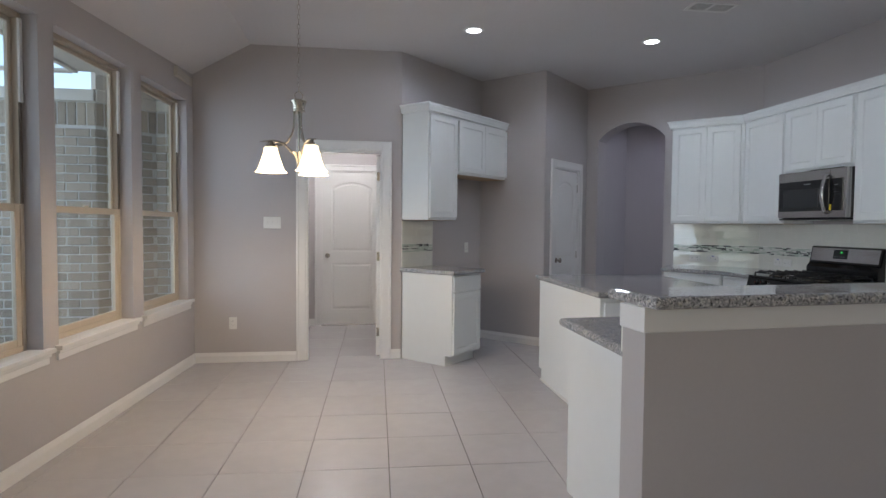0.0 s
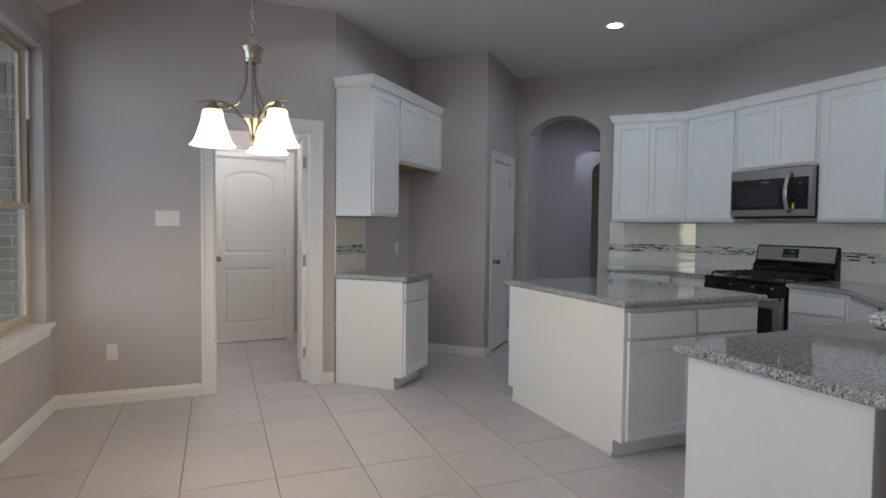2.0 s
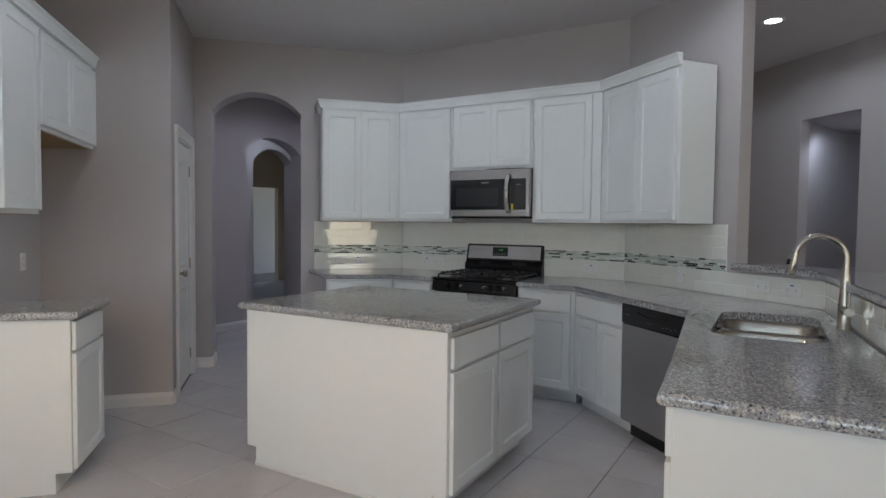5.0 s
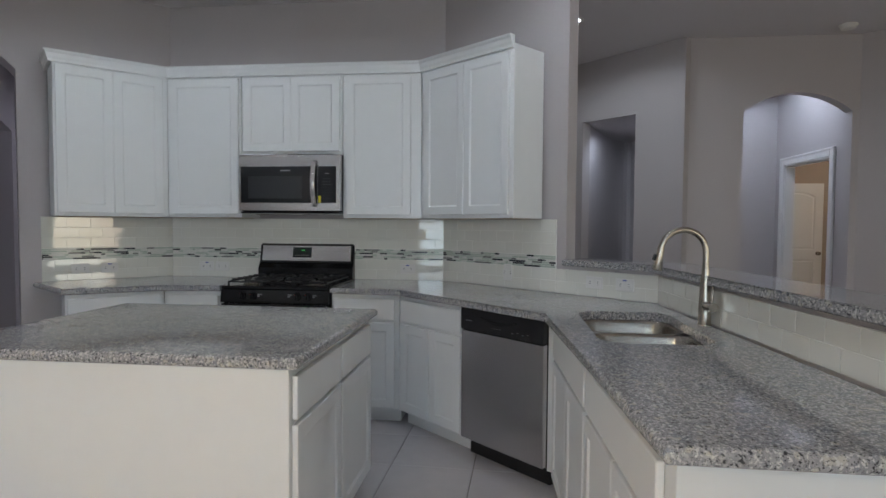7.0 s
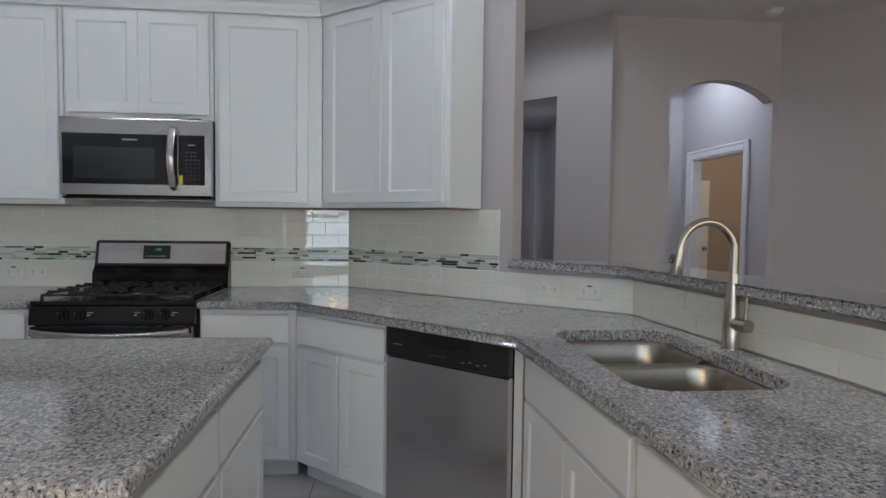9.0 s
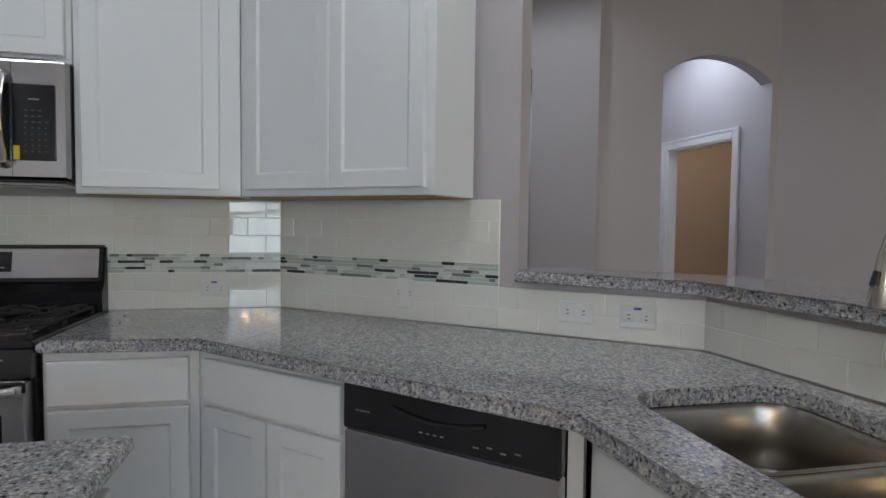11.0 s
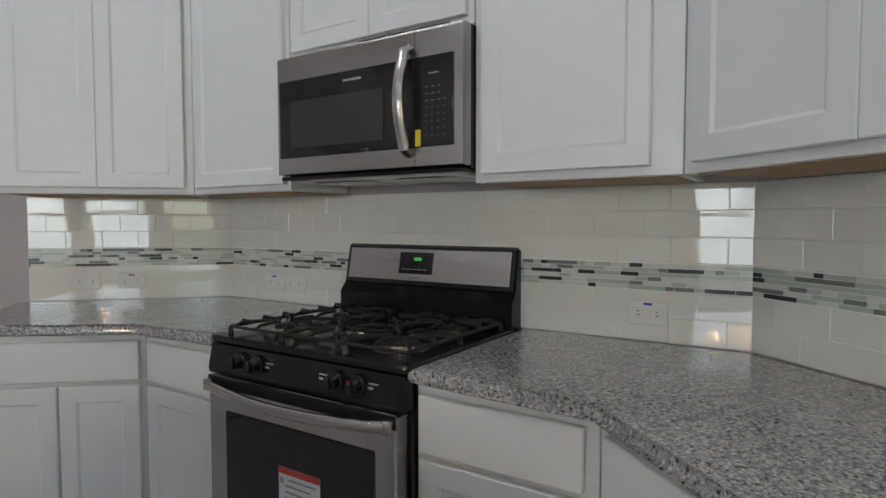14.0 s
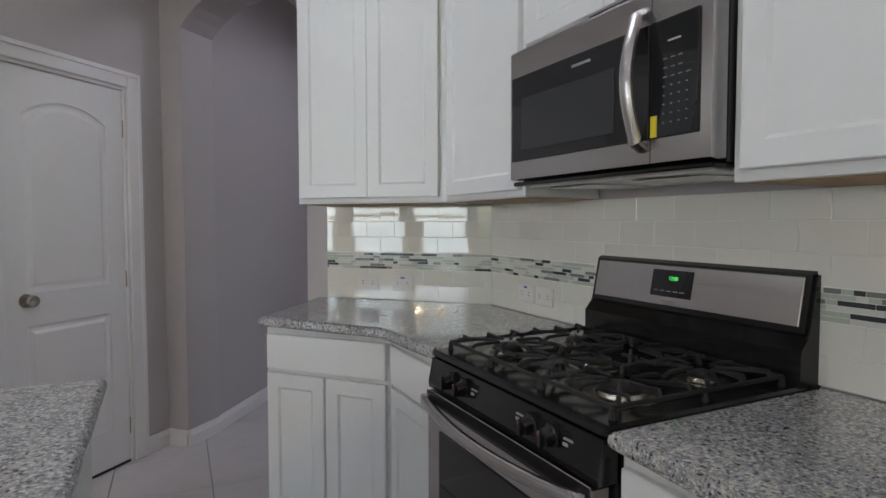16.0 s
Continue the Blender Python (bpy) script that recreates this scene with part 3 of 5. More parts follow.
# long worktop with the sink cut out
front = [(3.85, 5.242), (3.85, 4.765), (2.95, 3.86), (1.255, 3.75)]
backs = [(1.255, 3.05), (HK[0] - 0.02, HK[1] + 0.006), (RR[0] - 0.008, RR[1] + 0.006), (4.502, 5.242)]
top = worktop("worktop", (front + backs), CT, "speckled grey granite worktop along the bar with a sink cut-out")
bm = bmesh.new()
tube(bm, [(-0.007, 0, 0.002), (0.002, 0.001, 0.0025), (0.009, -0.001, 0.0015)], [0.0015, 0.003, 0.001], 6)
chip = tagged(part("debris", bm, BLACK), "small dark chip lying on the granite worktop", "debris")
chip.location = (4.149, 5.095, CT)
SX0, SX1, SY0, SY1, SXD = 2.27, 3.06, 3.285, 3.715, 2.69



def rounded(x0, x1, y0, y1, r, n=5):
    """The outline of a rectangle with rounded corners."""
    out = []
    for cx, cy, a0 in ((x1 - r, y1 - r, 0), (x0 + r, y1 - r, 90), (x0 + r, y0 + r, 180), (x1 - r, y0 + r, 270)):
        out += [(cx + r * math.cos(radians(a0 + 90 * k / n)), cy + r * math.sin(radians(a0 + 90 * k / n))) for k in range(n + 1)]
    return out


# sink: the cut through the stone, then the two bowls under it
bm = bmesh.new()
prism(bm, rounded(SX0, SX1, SY0, SY1, 0.10), 0.80, 1.0)
cut = part("sink_cutter", bm, GRANITE)
mod = top.modifiers.new("cut", "BOOLEAN")
mod.operation, mod.object, mod.solver = "DIFFERENCE", cut, "EXACT"
_dg = bpy.context.evaluated_depsgraph_get()
_me = bpy.data.meshes.new_from_object(top.evaluated_get(_dg))
top.modifiers.clear()
top.data = _me
bpy.data.objects.remove(cut)

sink = empty("sink", Matrix.Translation((SX0, SY0, 0)), "undermounted stainless steel double-bowl kitchen sink", "sink")


def bowl(x0, x1, y0, y1):
    bm = bmesh.new()
    rings = []
    for inset, z, r in ((-0.012, 0.874, 0.105), (0.006, 0.873, 0.09), (0.012, 0.860, 0.085), (0.02, 0.72, 0.08), (0.045, 0.695, 0.06)):
        rings.append([bm.verts.new((x, y, z)) for x, y in rounded(x0 + inset, x1 - inset, y0 + inset, y1 - inset, r)])
    for a, b in zip(rings, rings[1:]):
        for k in range(len(a)):
            bm.faces.new((a[k], a[(k + 1) % len(a)], b[(k + 1) % len(a)], b[k]))
    bm.faces.new(rings[-1])
    part("bowl", bm, BOWL, sink, smooth=True)
    cx, cy = (x0 + x1) / 2, (y0 + y1) / 2
    bm = bmesh.new()
    lathe(bm, [(0.045, 0.697), (0.04, 0.700), (0.03, 0.698), (0.005, 0.697)], (cx, cy, 0), 16)
    part("drain", bm, NICKEL, sink, "steel sink drain", smooth=True)


bowl(0.0, SXD - SX0, 0.0, SY1 - SY0)
bowl(SXD - SX0 + 0.012, SX1 - SX0, 0.0, SY1 - SY0)

# faucet
f = empty("kitchen_faucet", Matrix.Translation((2.725, 3.207, CT)), "brushed nickel pull-down kitchen faucet with a high arched spout", "faucet")
bm = bmesh.new()
lathe(bm, [(0.0, 0.0), (0.03, 0.0), (0.03, 0.004), (0.027, 0.008), (0.0265, 0.08), (0.024, 0.13), (0.019, 0.20), (0.015, 0.245), (0.0, 0.245)], sides=24)
part("column", bm, NICKEL, f, smooth=True)
bm = bmesh.new()
dirx, diry = -0.10, 0.995
pts = [(0, 0, 0.24), (0, 0, 0.30)]
R = 0.098
for k in range(13):
    a = math.pi * k / 12 * 0.93
    pts.append((dirx * (R - R * math.cos(a)), diry * (R - R * math.cos(a)), 0.315 + R * math.sin(a)))
tube(bm, pts, 0.0135, 14)
part("spout", bm, NICKEL, f, smooth=True)
ex, ey, ez = pts[-1]
bm = bmesh.new()
tube(bm, [(ex, ey, ez + 0.002), (ex + dirx * 0.006, ey + diry * 0.006, ez - 0.035), (ex + dirx * 0.016, ey + diry * 0.016, ez - 0.095), (ex + dirx * 0.017, ey + diry * 0.017, ez - 0.10)], [0.0145, 0.016, 0.021, 0.018], 16)
head = part("spray_head", bm, NICKEL, f, smooth=True)
bm = bmesh.new()
tube(bm, [(ex + dirx * 0.024, ey + diry * 0.024, ez - 0.03), (ex + dirx * 0.034, ey + diry * 0.034, ez - 0.055)], 0.006, 8)
part("button", bm, BLACK, head, "black spray button")
bm = bmesh.new()
tube(bm, [(-0.005, 0, 0.085), (-0.075, -0.012, 0.085)], 0.021, 16)
tube(bm, [(-0.058, -0.01, 0.10), (-0.062, -0.012, 0.19)], [0.007, 0.005], 10)
part("handle", bm, NICKEL, f, "nickel side lever", smooth=True)

# the raised bar top
b0 = Vector(END)
overhang = 0.10
inn = 0.05
km2 = Vector(K1) - mid * (inn / max(mid.dot(out), 0.3))
ko2 = Vector(K1) + mid * ((th + overhang) / max(mid.dot(out), 0.3))
h2 = Vector(HALF_END) + dk * 0.03
pts = [b0 - out * 0.0 - UR * 0.0, b0 - out * inn, km2, h2 - outk * inn, h2 + outk * (th + overhang), ko2, b0 + out * (th + overhang)]
worktop("bar_top", [tuple(p) for p in pts], 1.131, "speckled grey granite raised bar top with a rounded edge", t=0.04)

# ---- stove ----
RX, RW = 3.857, 0.755
mR = along((RX, 6.002), (RX, 5.25))[0]
st = empty("gas_range", mR, "black and stainless steel freestanding gas range with five burners", "stove", "")
part("body", B((0, RW, 0.02, 0.655, 0.06, 0.895), (0.02, RW - 0.02, 0.06, 0.6, 0.0, 0.06), bevel=0.004), BLACK, st)
bm = B((-0.002, RW + 0.002, -0.012, 0.60, 0.895, 0.918), bevel=0.006)
part("cooktop", bm, BLACK, st, "black enamel cooktop")
bm = bmesh.new()
vs = [bm.verts.new((x, y, z)) for x in (0.0, RW) for y, z in ((-0.012, 0.893), (-0.026, 0.82), (-0.024, 0.805), (0.03, 0.805), (0.03, 0.893))]
for i in range(5):
    j = (i + 1) % 5
    bm.faces.new((vs[i], vs[j], vs[5 + j], vs[5 + i]))
bm.faces.new(vs[:5])
bm.faces.new(vs[5:][::-1])
panel = part("control_panel", bm, BLACK, st, "black control panel")
for x in (0.15, 0.225, 0.535, 0.61):
    bm = bmesh.new()
    tube(bm, [(x, -0.018, 0.858), (x, -0.027, 0.857), (x, -0.029, 0.857), (x, -0.05, 0.853)], [0.026, 0.026, 0.021, 0.019], 16)
    box(bm, x - 0.005, x + 0.005, -0.058, -0.045, 0.836, 0.873, 0.002)
    k = part("knob", bm, BLACK, st, "black burner knob", smooth=True)
    part("pointer", B((x - 0.0007, x + 0.0007, -0.0592, -0.058, 0.864, 0.872)), RED, k)
for x in (0.262, 0.475, 0.648):
    part("legend", B((x, x + 0.028, -0.0225, -0.0195, 0.862, 0.866), (x, x + 0.014, -0.0245, -0.0215, 0.850, 0.856)), GREY, panel)
door = part("oven_door", B((0.012, RW - 0.012, -0.035, 0.018, 0.235, 0.80), bevel=0.006), STEEL, st, "stainless steel oven door")
part("window", B((0.095, RW - 0.078, -0.038, -0.034, 0.31, 0.70), bevel=0.003), GLASSK, door, "dark glass oven window")
part("vent_strip", B((0.012, RW - 0.012, -0.037, -0.033, 0.765, 0.80)), BLACK, door)
bm = bmesh.new()
hp = []
for k in range(15):
    u = k / 14
    hp.append((0.03 + (RW - 0.06) * u, -0.05 - 0.03 * math.sin(math.pi * u) ** 0.7, 0.775 - 0.015 * math.sin(math.pi * u)))
tube(bm, hp, 0.0155, 12)
box(bm, 0.018, 0.045, -0.062, -0.03, 0.758, 0.792, 0.004)
box(bm, RW - 0.045, RW - 0.018, -0.062, -0.03, 0.758, 0.792, 0.004)
part("handle", bm, STEEL, door, "curved steel oven handle", smooth=True)
part("drawer", B((0.012, RW - 0.012, -0.03, 0.018, 0.07, 0.225), bevel=0.005), STEEL, st, "stainless steel storage drawer")
lab = part("label", B((0.33, 0.49, -0.0395, -0.0385, 0.43, 0.585)), PAPER, door, "white paper label with a red heading")
part("heading", B((0.33, 0.49, -0.0405, -0.0393, 0.567, 0.585)), RED, lab)
rows = bmesh.new()
for k in range(6):
    box(rows, 0.355 if k else 0.37, 0.475 - 0.02 * (k % 3), -0.0403, -0.0393, 0.55 - k * 0.018, 0.555 - k * 0.018)
box(rows, 0.337, 0.349, -0.0403, -0.0393, 0.54, 0.555)
part("text_bar", rows, GREY, lab)
# backguard
bm = bmesh.new()
prof = ((0.575, 0.9), (0.575, 1.0), (0.605, 1.035), (0.598, 1.04), (0.625, 1.178), (0.64, 1.186), (0.66, 1.184), (0.664, 0.9))
ra = [bm.verts.new((0.0, y, z)) for y, z in prof]
rb = [bm.verts.new((RW, y, z)) for y, z in prof]
for i in range(len(prof)):
    j = (i + 1) % len(prof)
    bm.faces.new((ra[i], ra[j], rb[j], rb[i]))
bm.faces.new(ra)
bm.faces.new(rb[::-1])
bmesh.ops.bevel(bm, geom=[e for e in bm.edges if abs(e.verts[0].co.x - e.verts[1].co.x) < 1e-4 and e.verts[0].co.z > 1.0 and e.verts[1].co.z > 1.0], offset=0.008, segments=2, affect="EDGES")
bg = part("backguard", bm, BLACK, st, "black backguard with a steel control fascia")
tilt = Matrix.Translation((0, 0.5975, 1.045)) @ Matrix.Rotation(-math.atan2(0.027, 0.138), 4, "X")


def tilted(name, boxes, material, parent, label=""):
    ob = part(name, B(*boxes, bevel=0.0), material, parent, label)
    ob.data.transform(tilt)
    return ob


fas = part("fascia", B((0.022, RW - 0.022, -0.004, 0.002, 0.008, 0.128), bevel=0.0018), STEEL, bg, "brushed steel fascia")
fas.data.transform(tilt)
disp = part("display", B((0.27, 0.42, -0.0065, -0.0035, 0.035, 0.115), bevel=0.0012), GLASSK, bg, "black clock display")
disp.data.transform(tilt)


def lettering(name, body, size, place, material, parent, turn=None, depth=0.0004):
    """Raised words in the built-in font, turned into a mesh."""
    cu = bpy.data.curves.new(name, "FONT")
    cu.body, cu.size, cu.extrude, cu.align_x = body, size, depth, "CENTER"
    tmp = bpy.data.objects.new(name, cu)
    scene.collection.objects.link(tmp)
    me = bpy.data.meshes.new_from_object(tmp.evaluated_get(bpy.context.evaluated_depsgraph_get()))
    bpy.data.objects.remove(tmp)
    me.transform(Matrix.Translation(place) @ Matrix.Rotation(radians(90), 4, "X"))
    if turn is not None:
        me.transform(turn)
    me.materials.clear()
    me.materials.append(material)
    ob = new(name, me)
    ob.parent = parent
    return ob


lettering("clock_digits", "12:00", 0.016, (0.352, -0.0072, 0.085), LED, disp, tilt)
tilted("key_row", [(0.285 + 0.024 * k, 0.301 + 0.024 * k, -0.0072, -0.0062, 0.05, 0.053) for k in range(5)], GREY, disp)
tilted("brand_bar", [(0.315, 0.37, -0.0046, -0.0036, 0.018, 0.023)], GREY, bg)

# grates and burners
def grate(x0, x1):
    bm = bmesh.new()
    z, y0, y1 = 0.953, 0.035, 0.55
    h = 0.0055
    for a, b in (((x0, y0), (x1, y0)), ((x0, y1), (x1, y1)), ((x0, y0), (x0, y1)), ((x1, y0), (x1, y1))):
        tube(bm, [(a[0], a[1], z - 0.012), (b[0], b[1], z - 0.012)], h, 6)
    for x in (x0, x1):
        for y in (y0, y1, (y0 + y1) / 2):
            tube(bm, [(x, y, z - 0.012), (x, y, 0.918)], [0.006, 0.009], 6)
    cx = (x0 + x1) / 2
    for cy in (0.165, 0.42):
        for k in range(8):
            a = math.pi * k / 4 + math.pi / 8 * 0
            dx, dy = math.cos(a), math.sin(a)
            far = min(abs((x1 - cx) / dx) if abs(dx) > 0.1 else 9, abs((0.1275) / dy) if abs(dy) > 0.1 else 9)
            tube(bm, [(cx + dx * 0.03, cy + dy * 0.03, z), (cx + dx * far * 0.6, cy + dy * far * 0.6, z), (cx + dx * far * 0.85, cy + dy * far * 0.85, z - 0.002), (cx + dx * far, cy + dy * far, z - 0.014)], [0.0045, 0.0055, 0.0055, 0.0055], 6)
    for k in range(6):
        y = y0 + (y1 - y0) * (k + 0.5) / 6
        for x, s in ((x0, 1), (x1, -1)):
            tube(bm, [(x, y, z - 0.012), (x + s * 0.006, y, z + 0.004), (x + s * 0.055, y, z)], 0.005, 6)
    return part("grate", bm, IRON, st, "black cast iron grate")


for x0, x1 in ((0.03, 0.262), (0.268, 0.488), (0.494, 0.727)):
    grate(x0, x1)
for cx, cy, r in ((0.146, 0.165, 0.04), (0.146, 0.42, 0.032), (0.378, 0.29, 0.045), (0.61, 0.165, 0.05), (0.61, 0.42, 0.032)):
    bm = bmesh.new()
    lathe(bm, [(0.0, 0.918), (r + 0.035, 0.918), (r + 0.03, 0.9205), (r + 0.006, 0.921), (r + 0.004, 0.931), (0.0, 0.931)], (cx, cy, 0), 20)
    part("burner", bm, BOWL, st, "dull steel burner ring", smooth=True)
    bm = bmesh.new()
    lathe(bm, [(0.0, 0.9312), (r, 0.9312), (r, 0.939), (r - 0.006, 0.942), (0.0, 0.942)], (cx, cy, 0), 20)
    part("burner_cap", bm, IRON, st, "black burner cap", smooth=True)

# ---- microwave ----
mM = along((4.125, 6.004), (4.125, 5.25))[0]
mw = empty("microwave", mM, "stainless steel over-the-range microwave with a black glass door", "microwave")
MW, M0, M1, HX = 0.752, 1.437, 1.839, 0.565
part("body", B((0.0, MW, 0.046, 0.375, M0 - 0.008, M1), bevel=0.004), BLACK, mw)
part("base", B((0.006, MW - 0.006, 0.006, 0.37, M0 - 0.021, M0 - 0.0085), bevel=0.003), BLACK, mw, "black base with a light")
bm = bmesh.new()
prof = ((0.0, M0), (0.0, M1 - 0.012), (0.002, M1 - 0.005), (0.007, M1 - 0.003), (0.045, M1 - 0.003), (0.045, M0), (0.02, M0 - 0.004))
ra = [bm.verts.new((0.0, y, z)) for y, z in prof]
rb = [bm.verts.new((MW, y, z)) for y, z in prof]
for i in range(len(prof)):
    j = (i + 1) % len(prof)
    bm.faces.new((ra[i], ra[j], rb[j], rb[i]))
bm.faces.new(ra)
bm.faces.new(rb[::-1])
part("front_frame", bm, STEEL, mw, "stainless steel front")
dr = part("door", B((0.014, 0.585, -0.006, 0.001, M0 + 0.055, M0 + 0.315), bevel=0.002), GLASSK, mw, "black glass door")
part("window", B((0.07, 0.475, -0.0085, -0.0055, M0 + 0.085, M0 + 0.245), bevel=0.001), mat("smoked_window", (0.035, 0.037, 0.04), 0.12, grain=0.1, scale=200), dr, "smoked door window")
part("brand_bar", B((0.31, 0.385, -0.0072, -0.0058, M0 + 0.282, M0 + 0.289)), GREY, dr)
cp = part("keypad", B((0.59, 0.722, -0.0055, 0.001, M0 + 0.055, M0 + 0.315), bevel=0.002), GLASSK, mw, "black touch keypad")
bm = bmesh.new()
for r in range(8):
    for c in range(4):
        if r < 2 and c == 3:
            continue
        box(bm, 0.628 + c * 0.021, 0.636 + c * 0.021 + (0.003 if r < 3 else -0.003), -0.0063, -0.0053, M0 + 0.225 - r * 0.02, M0 + 0.2275 - r * 0.02)
part("key_legend", bm, DIM, cp)
part("clock_window", B((0.64, 0.675, -0.0063, -0.0053, M0 + 0.262, M0 + 0.266)), GREY, cp)
part("sticker", B((0.594, 0.612, -0.0075, -0.006, M0 + 0.057, M0 + 0.105)), YELLOW, cp, "yellow sticker")
bm = bmesh.new()
hp = [(HX, 0.0, M0 + 0.035), (HX, -0.028, M0 + 0.05)] + [(HX, -0.028 - 0.028 * math.sin(math.pi * k / 10), M0 + 0.06 + 0.265 * k / 10) for k in range(11)] + [(HX, -0.028, M0 + 0.335), (HX, 0.0, M0 + 0.35)]
tube(bm, hp, 0.011, 12)
for v in bm.verts:
    v.co.x = HX + (v.co.x - HX) * 1.7
part("handle", bm, STEEL, dr, "curved steel handle", smooth=True)
bm = B((0.03, MW - 0.03, 0.05, 0.36, M0 - 0.025, M0 - 0.0212))
part("underside", bm, PLATE, mw, "pale metal underside")
for x in (0.08, 0.44):
    part("grease_filter", B((x, x + 0.22, 0.09, 0.30, M0 - 0.029, M0 - 0.0252), bevel=0.001), STEEL, mw, "metal grease filter")
    part("filter_slot", B((x + 0.03, x + 0.19, 0.075, 0.082, M0 - 0.0262, M0 - 0.0251)), BLACK, mw)
part("door_seam", B((0.5865, 0.5878, -0.0008, 0.002, M0 + 0.002, M1 - 0.008)), BLACK, mw)
part("vent_slot", B((0.36, 0.70, 0.010, 0.03, M1 - 0.004, M1 + 0.0025)), BLACK, mw)

# ---- dishwasher ----
dw = empty("dishwasher", mDW, "stainless steel dishwasher with a black control strip", "dishwasher")
part("body", B((0.008, 0.60, 0.0, 0.35, 0.10, 0.868)), BLACK, dw)
part("door", B((0.006, 0.612, -0.030, 0.0, 0.115, 0.743), bevel=0.004), STEEL, dw, "stainless steel door panel")
cs = part("control_strip", B((0.006, 0.612, -0.036, 0.0, 0.746, 0.873), bevel=0.005), BLACK, dw, "black control strip")
bm = bmesh.new()
hp = [(0.17 + 0.26 * k / 10, -0.038, 0.828 - 0.018 * math.sin(math.pi * k / 10)) for k in range(11)]
tube(bm, hp, 0.006, 8)
part("pull", bm, BLACK, cs)
for x0, x1, z0, z1 in [(0.05, 0.098, 0.80, 0.804)] + [(0.25 + 0.02 * k, 0.259 + 0.02 * k, 0.779, 0.782) for k in range(4)] + [(0.40 + 0.035 * k, 0.414 + 0.035 * k, 0.772 + 0.006 * (k % 2), 0.776 + 0.006 * (k % 2)) for k in range(4)]:
    part("legend", B((x0, x1, -0.0373, -0.0363, z0, z1)), DIM, cs)
part("kick_plate", B((0.01, 0.596, 0.05, 0.08, 0.005, 0.105)), BLACK, dw)


fs = tagged(part("filler_strip", B((0.614, 0.65, 0.004, 0.025, 0.10, 0.875)), CAB), "white filler strip beside the dishwasher", "filler strip")
fs.matrix_basis = mDW


# ---- doors ----
def panel_door(name, m, w, h, label, knob_left=True, knob_z=0.95, hinges=True, inset=0.065):
    """A moulded two-panel door leaf with an arched upper panel; face at y = 0 looking to -y."""
    e = empty(name, m, label, "door")
    t = 0.035
    part("leaf", B((0, w, 0.0075, t - 0.0075, 0.012, h), bevel=0.001), DOORP, e)

    def outline(x0, x1, z0, z1, rise):
        if not rise:
            return [(x0, z0), (x1, z0), (x1, z1), (x0, z1)]
        return [(x0, z0), (x1, z0)] + arch_curve(x0, x1, z1 - rise, rise, 10)[::-1]

    for sgn, base in ((1, 0.006), (-1, t - 0.006)):
        st_ = 0.115 if w > 0.7 else 0.10
        y = base - sgn * 0.008
        ya, yb = min(y, base), max(y, base)
        # stiles and rails, and a raised field with a sunk moulding in each opening
        for x0 in (0, w - st_):
            part("stile", B((x0, x0 + st_, ya, yb, 0.012, h)), DOORP, e)
        part("bottom_rail", B((st_, w - st_, ya, yb, 0.012, 0.21)), DOORP, e)
        part("lock_rail", B((st_, w - st_, ya, yb, 0.83, 0.985)), DOORP, e)
        bm = bmesh.new()
        c = arch_curve(st_, w - st_, h - 0.13 - 0.075, 0.075, 12)
        for (a, za), (b, zb) in zip(c, c[1:]):
            vs = [bm.verts.new((x, yy, z)) for yy in (y, base) for x, z in ((a, za), (b, zb), (b, h), (a, h))]
            for f in ((0, 1, 2, 3), (0, 4, 5, 1), (2, 6, 7, 3), (7, 6, 5, 4)):
                bm.faces.new([vs[i] for i in f])
        bmesh.ops.remove_doubles(bm, verts=bm.verts, dist=1e-5)
        part("top_rail", bm, DOORP, e)
        for x0, x1, z0, z1, rise in ((st_, w - st_, 0.21, 0.83, 0), (st_, w - st_, 0.985, h - 0.13, 0.075)):
            bm = bmesh.new()
            rings = []
            for ins, dy in ((0.0, 0.003), (0.012, -0.001), (0.024, -0.001), (0.038, 0.0055), (0.042, 0.0062)):
                rings.append([bm.verts.new((x, base - sgn * dy, z)) for x, z in outline(x0 + ins, x1 - ins, z0 + ins, z1 - ins, rise)])
            for a, b in zip(rings, rings[1:]):
                for k in range(len(a)):
                    bm.faces.new((a[k], a[(k + 1) % len(a)], b[(k + 1) % len(a)], b[k]))
            bm.faces.new(rings[-1])
            part("panel", bm, DOORP, e)
    kx = inset if knob_left else w - inset
    bm = bmesh.new()
    tube(bm, [(kx, 0.0, knob_z), (kx, -0.006, knob_z), (kx, -0.008, knob_z), (kx, -0.03, knob_z), (kx, -0.036, knob_z), (kx, -0.05, knob_z), (kx, -0.062, knob_z), (kx, -0.066, knob_z)], [0.032, 0.031, 0.012, 0.011, 0.022, 0.029, 0.024, 0.008], 18)
    part("door_knob", bm, NICKEL, e, "brushed nickel door knob", smooth=True)
    if hinges:
        hx = w + 0.004 if knob_left else -0.004
        for z in (0.2, 1.0, h - 0.2):
            bm = bmesh.new()
            tube(bm, [(hx, -0.006, z - 0.045), (hx, -0.006, z + 0.045)], 0.006, 8)
            part("hinge", bm, NICKEL, e)
    return e


# closet door
panel_door("door_closet", mP @ Matrix.Translation((0.232, 0.012, 0)), 0.636, 2.0, "white moulded two-panel closet door, shut", True, 0.95, inset=0.095)

# dark strip standing in for the shade in the gap under the door
part("door_gap", B((0.234, 0.866, 0.004, 0.05, 0.0005, 0.0115)), DARK, kind="structure").matrix_basis = mP

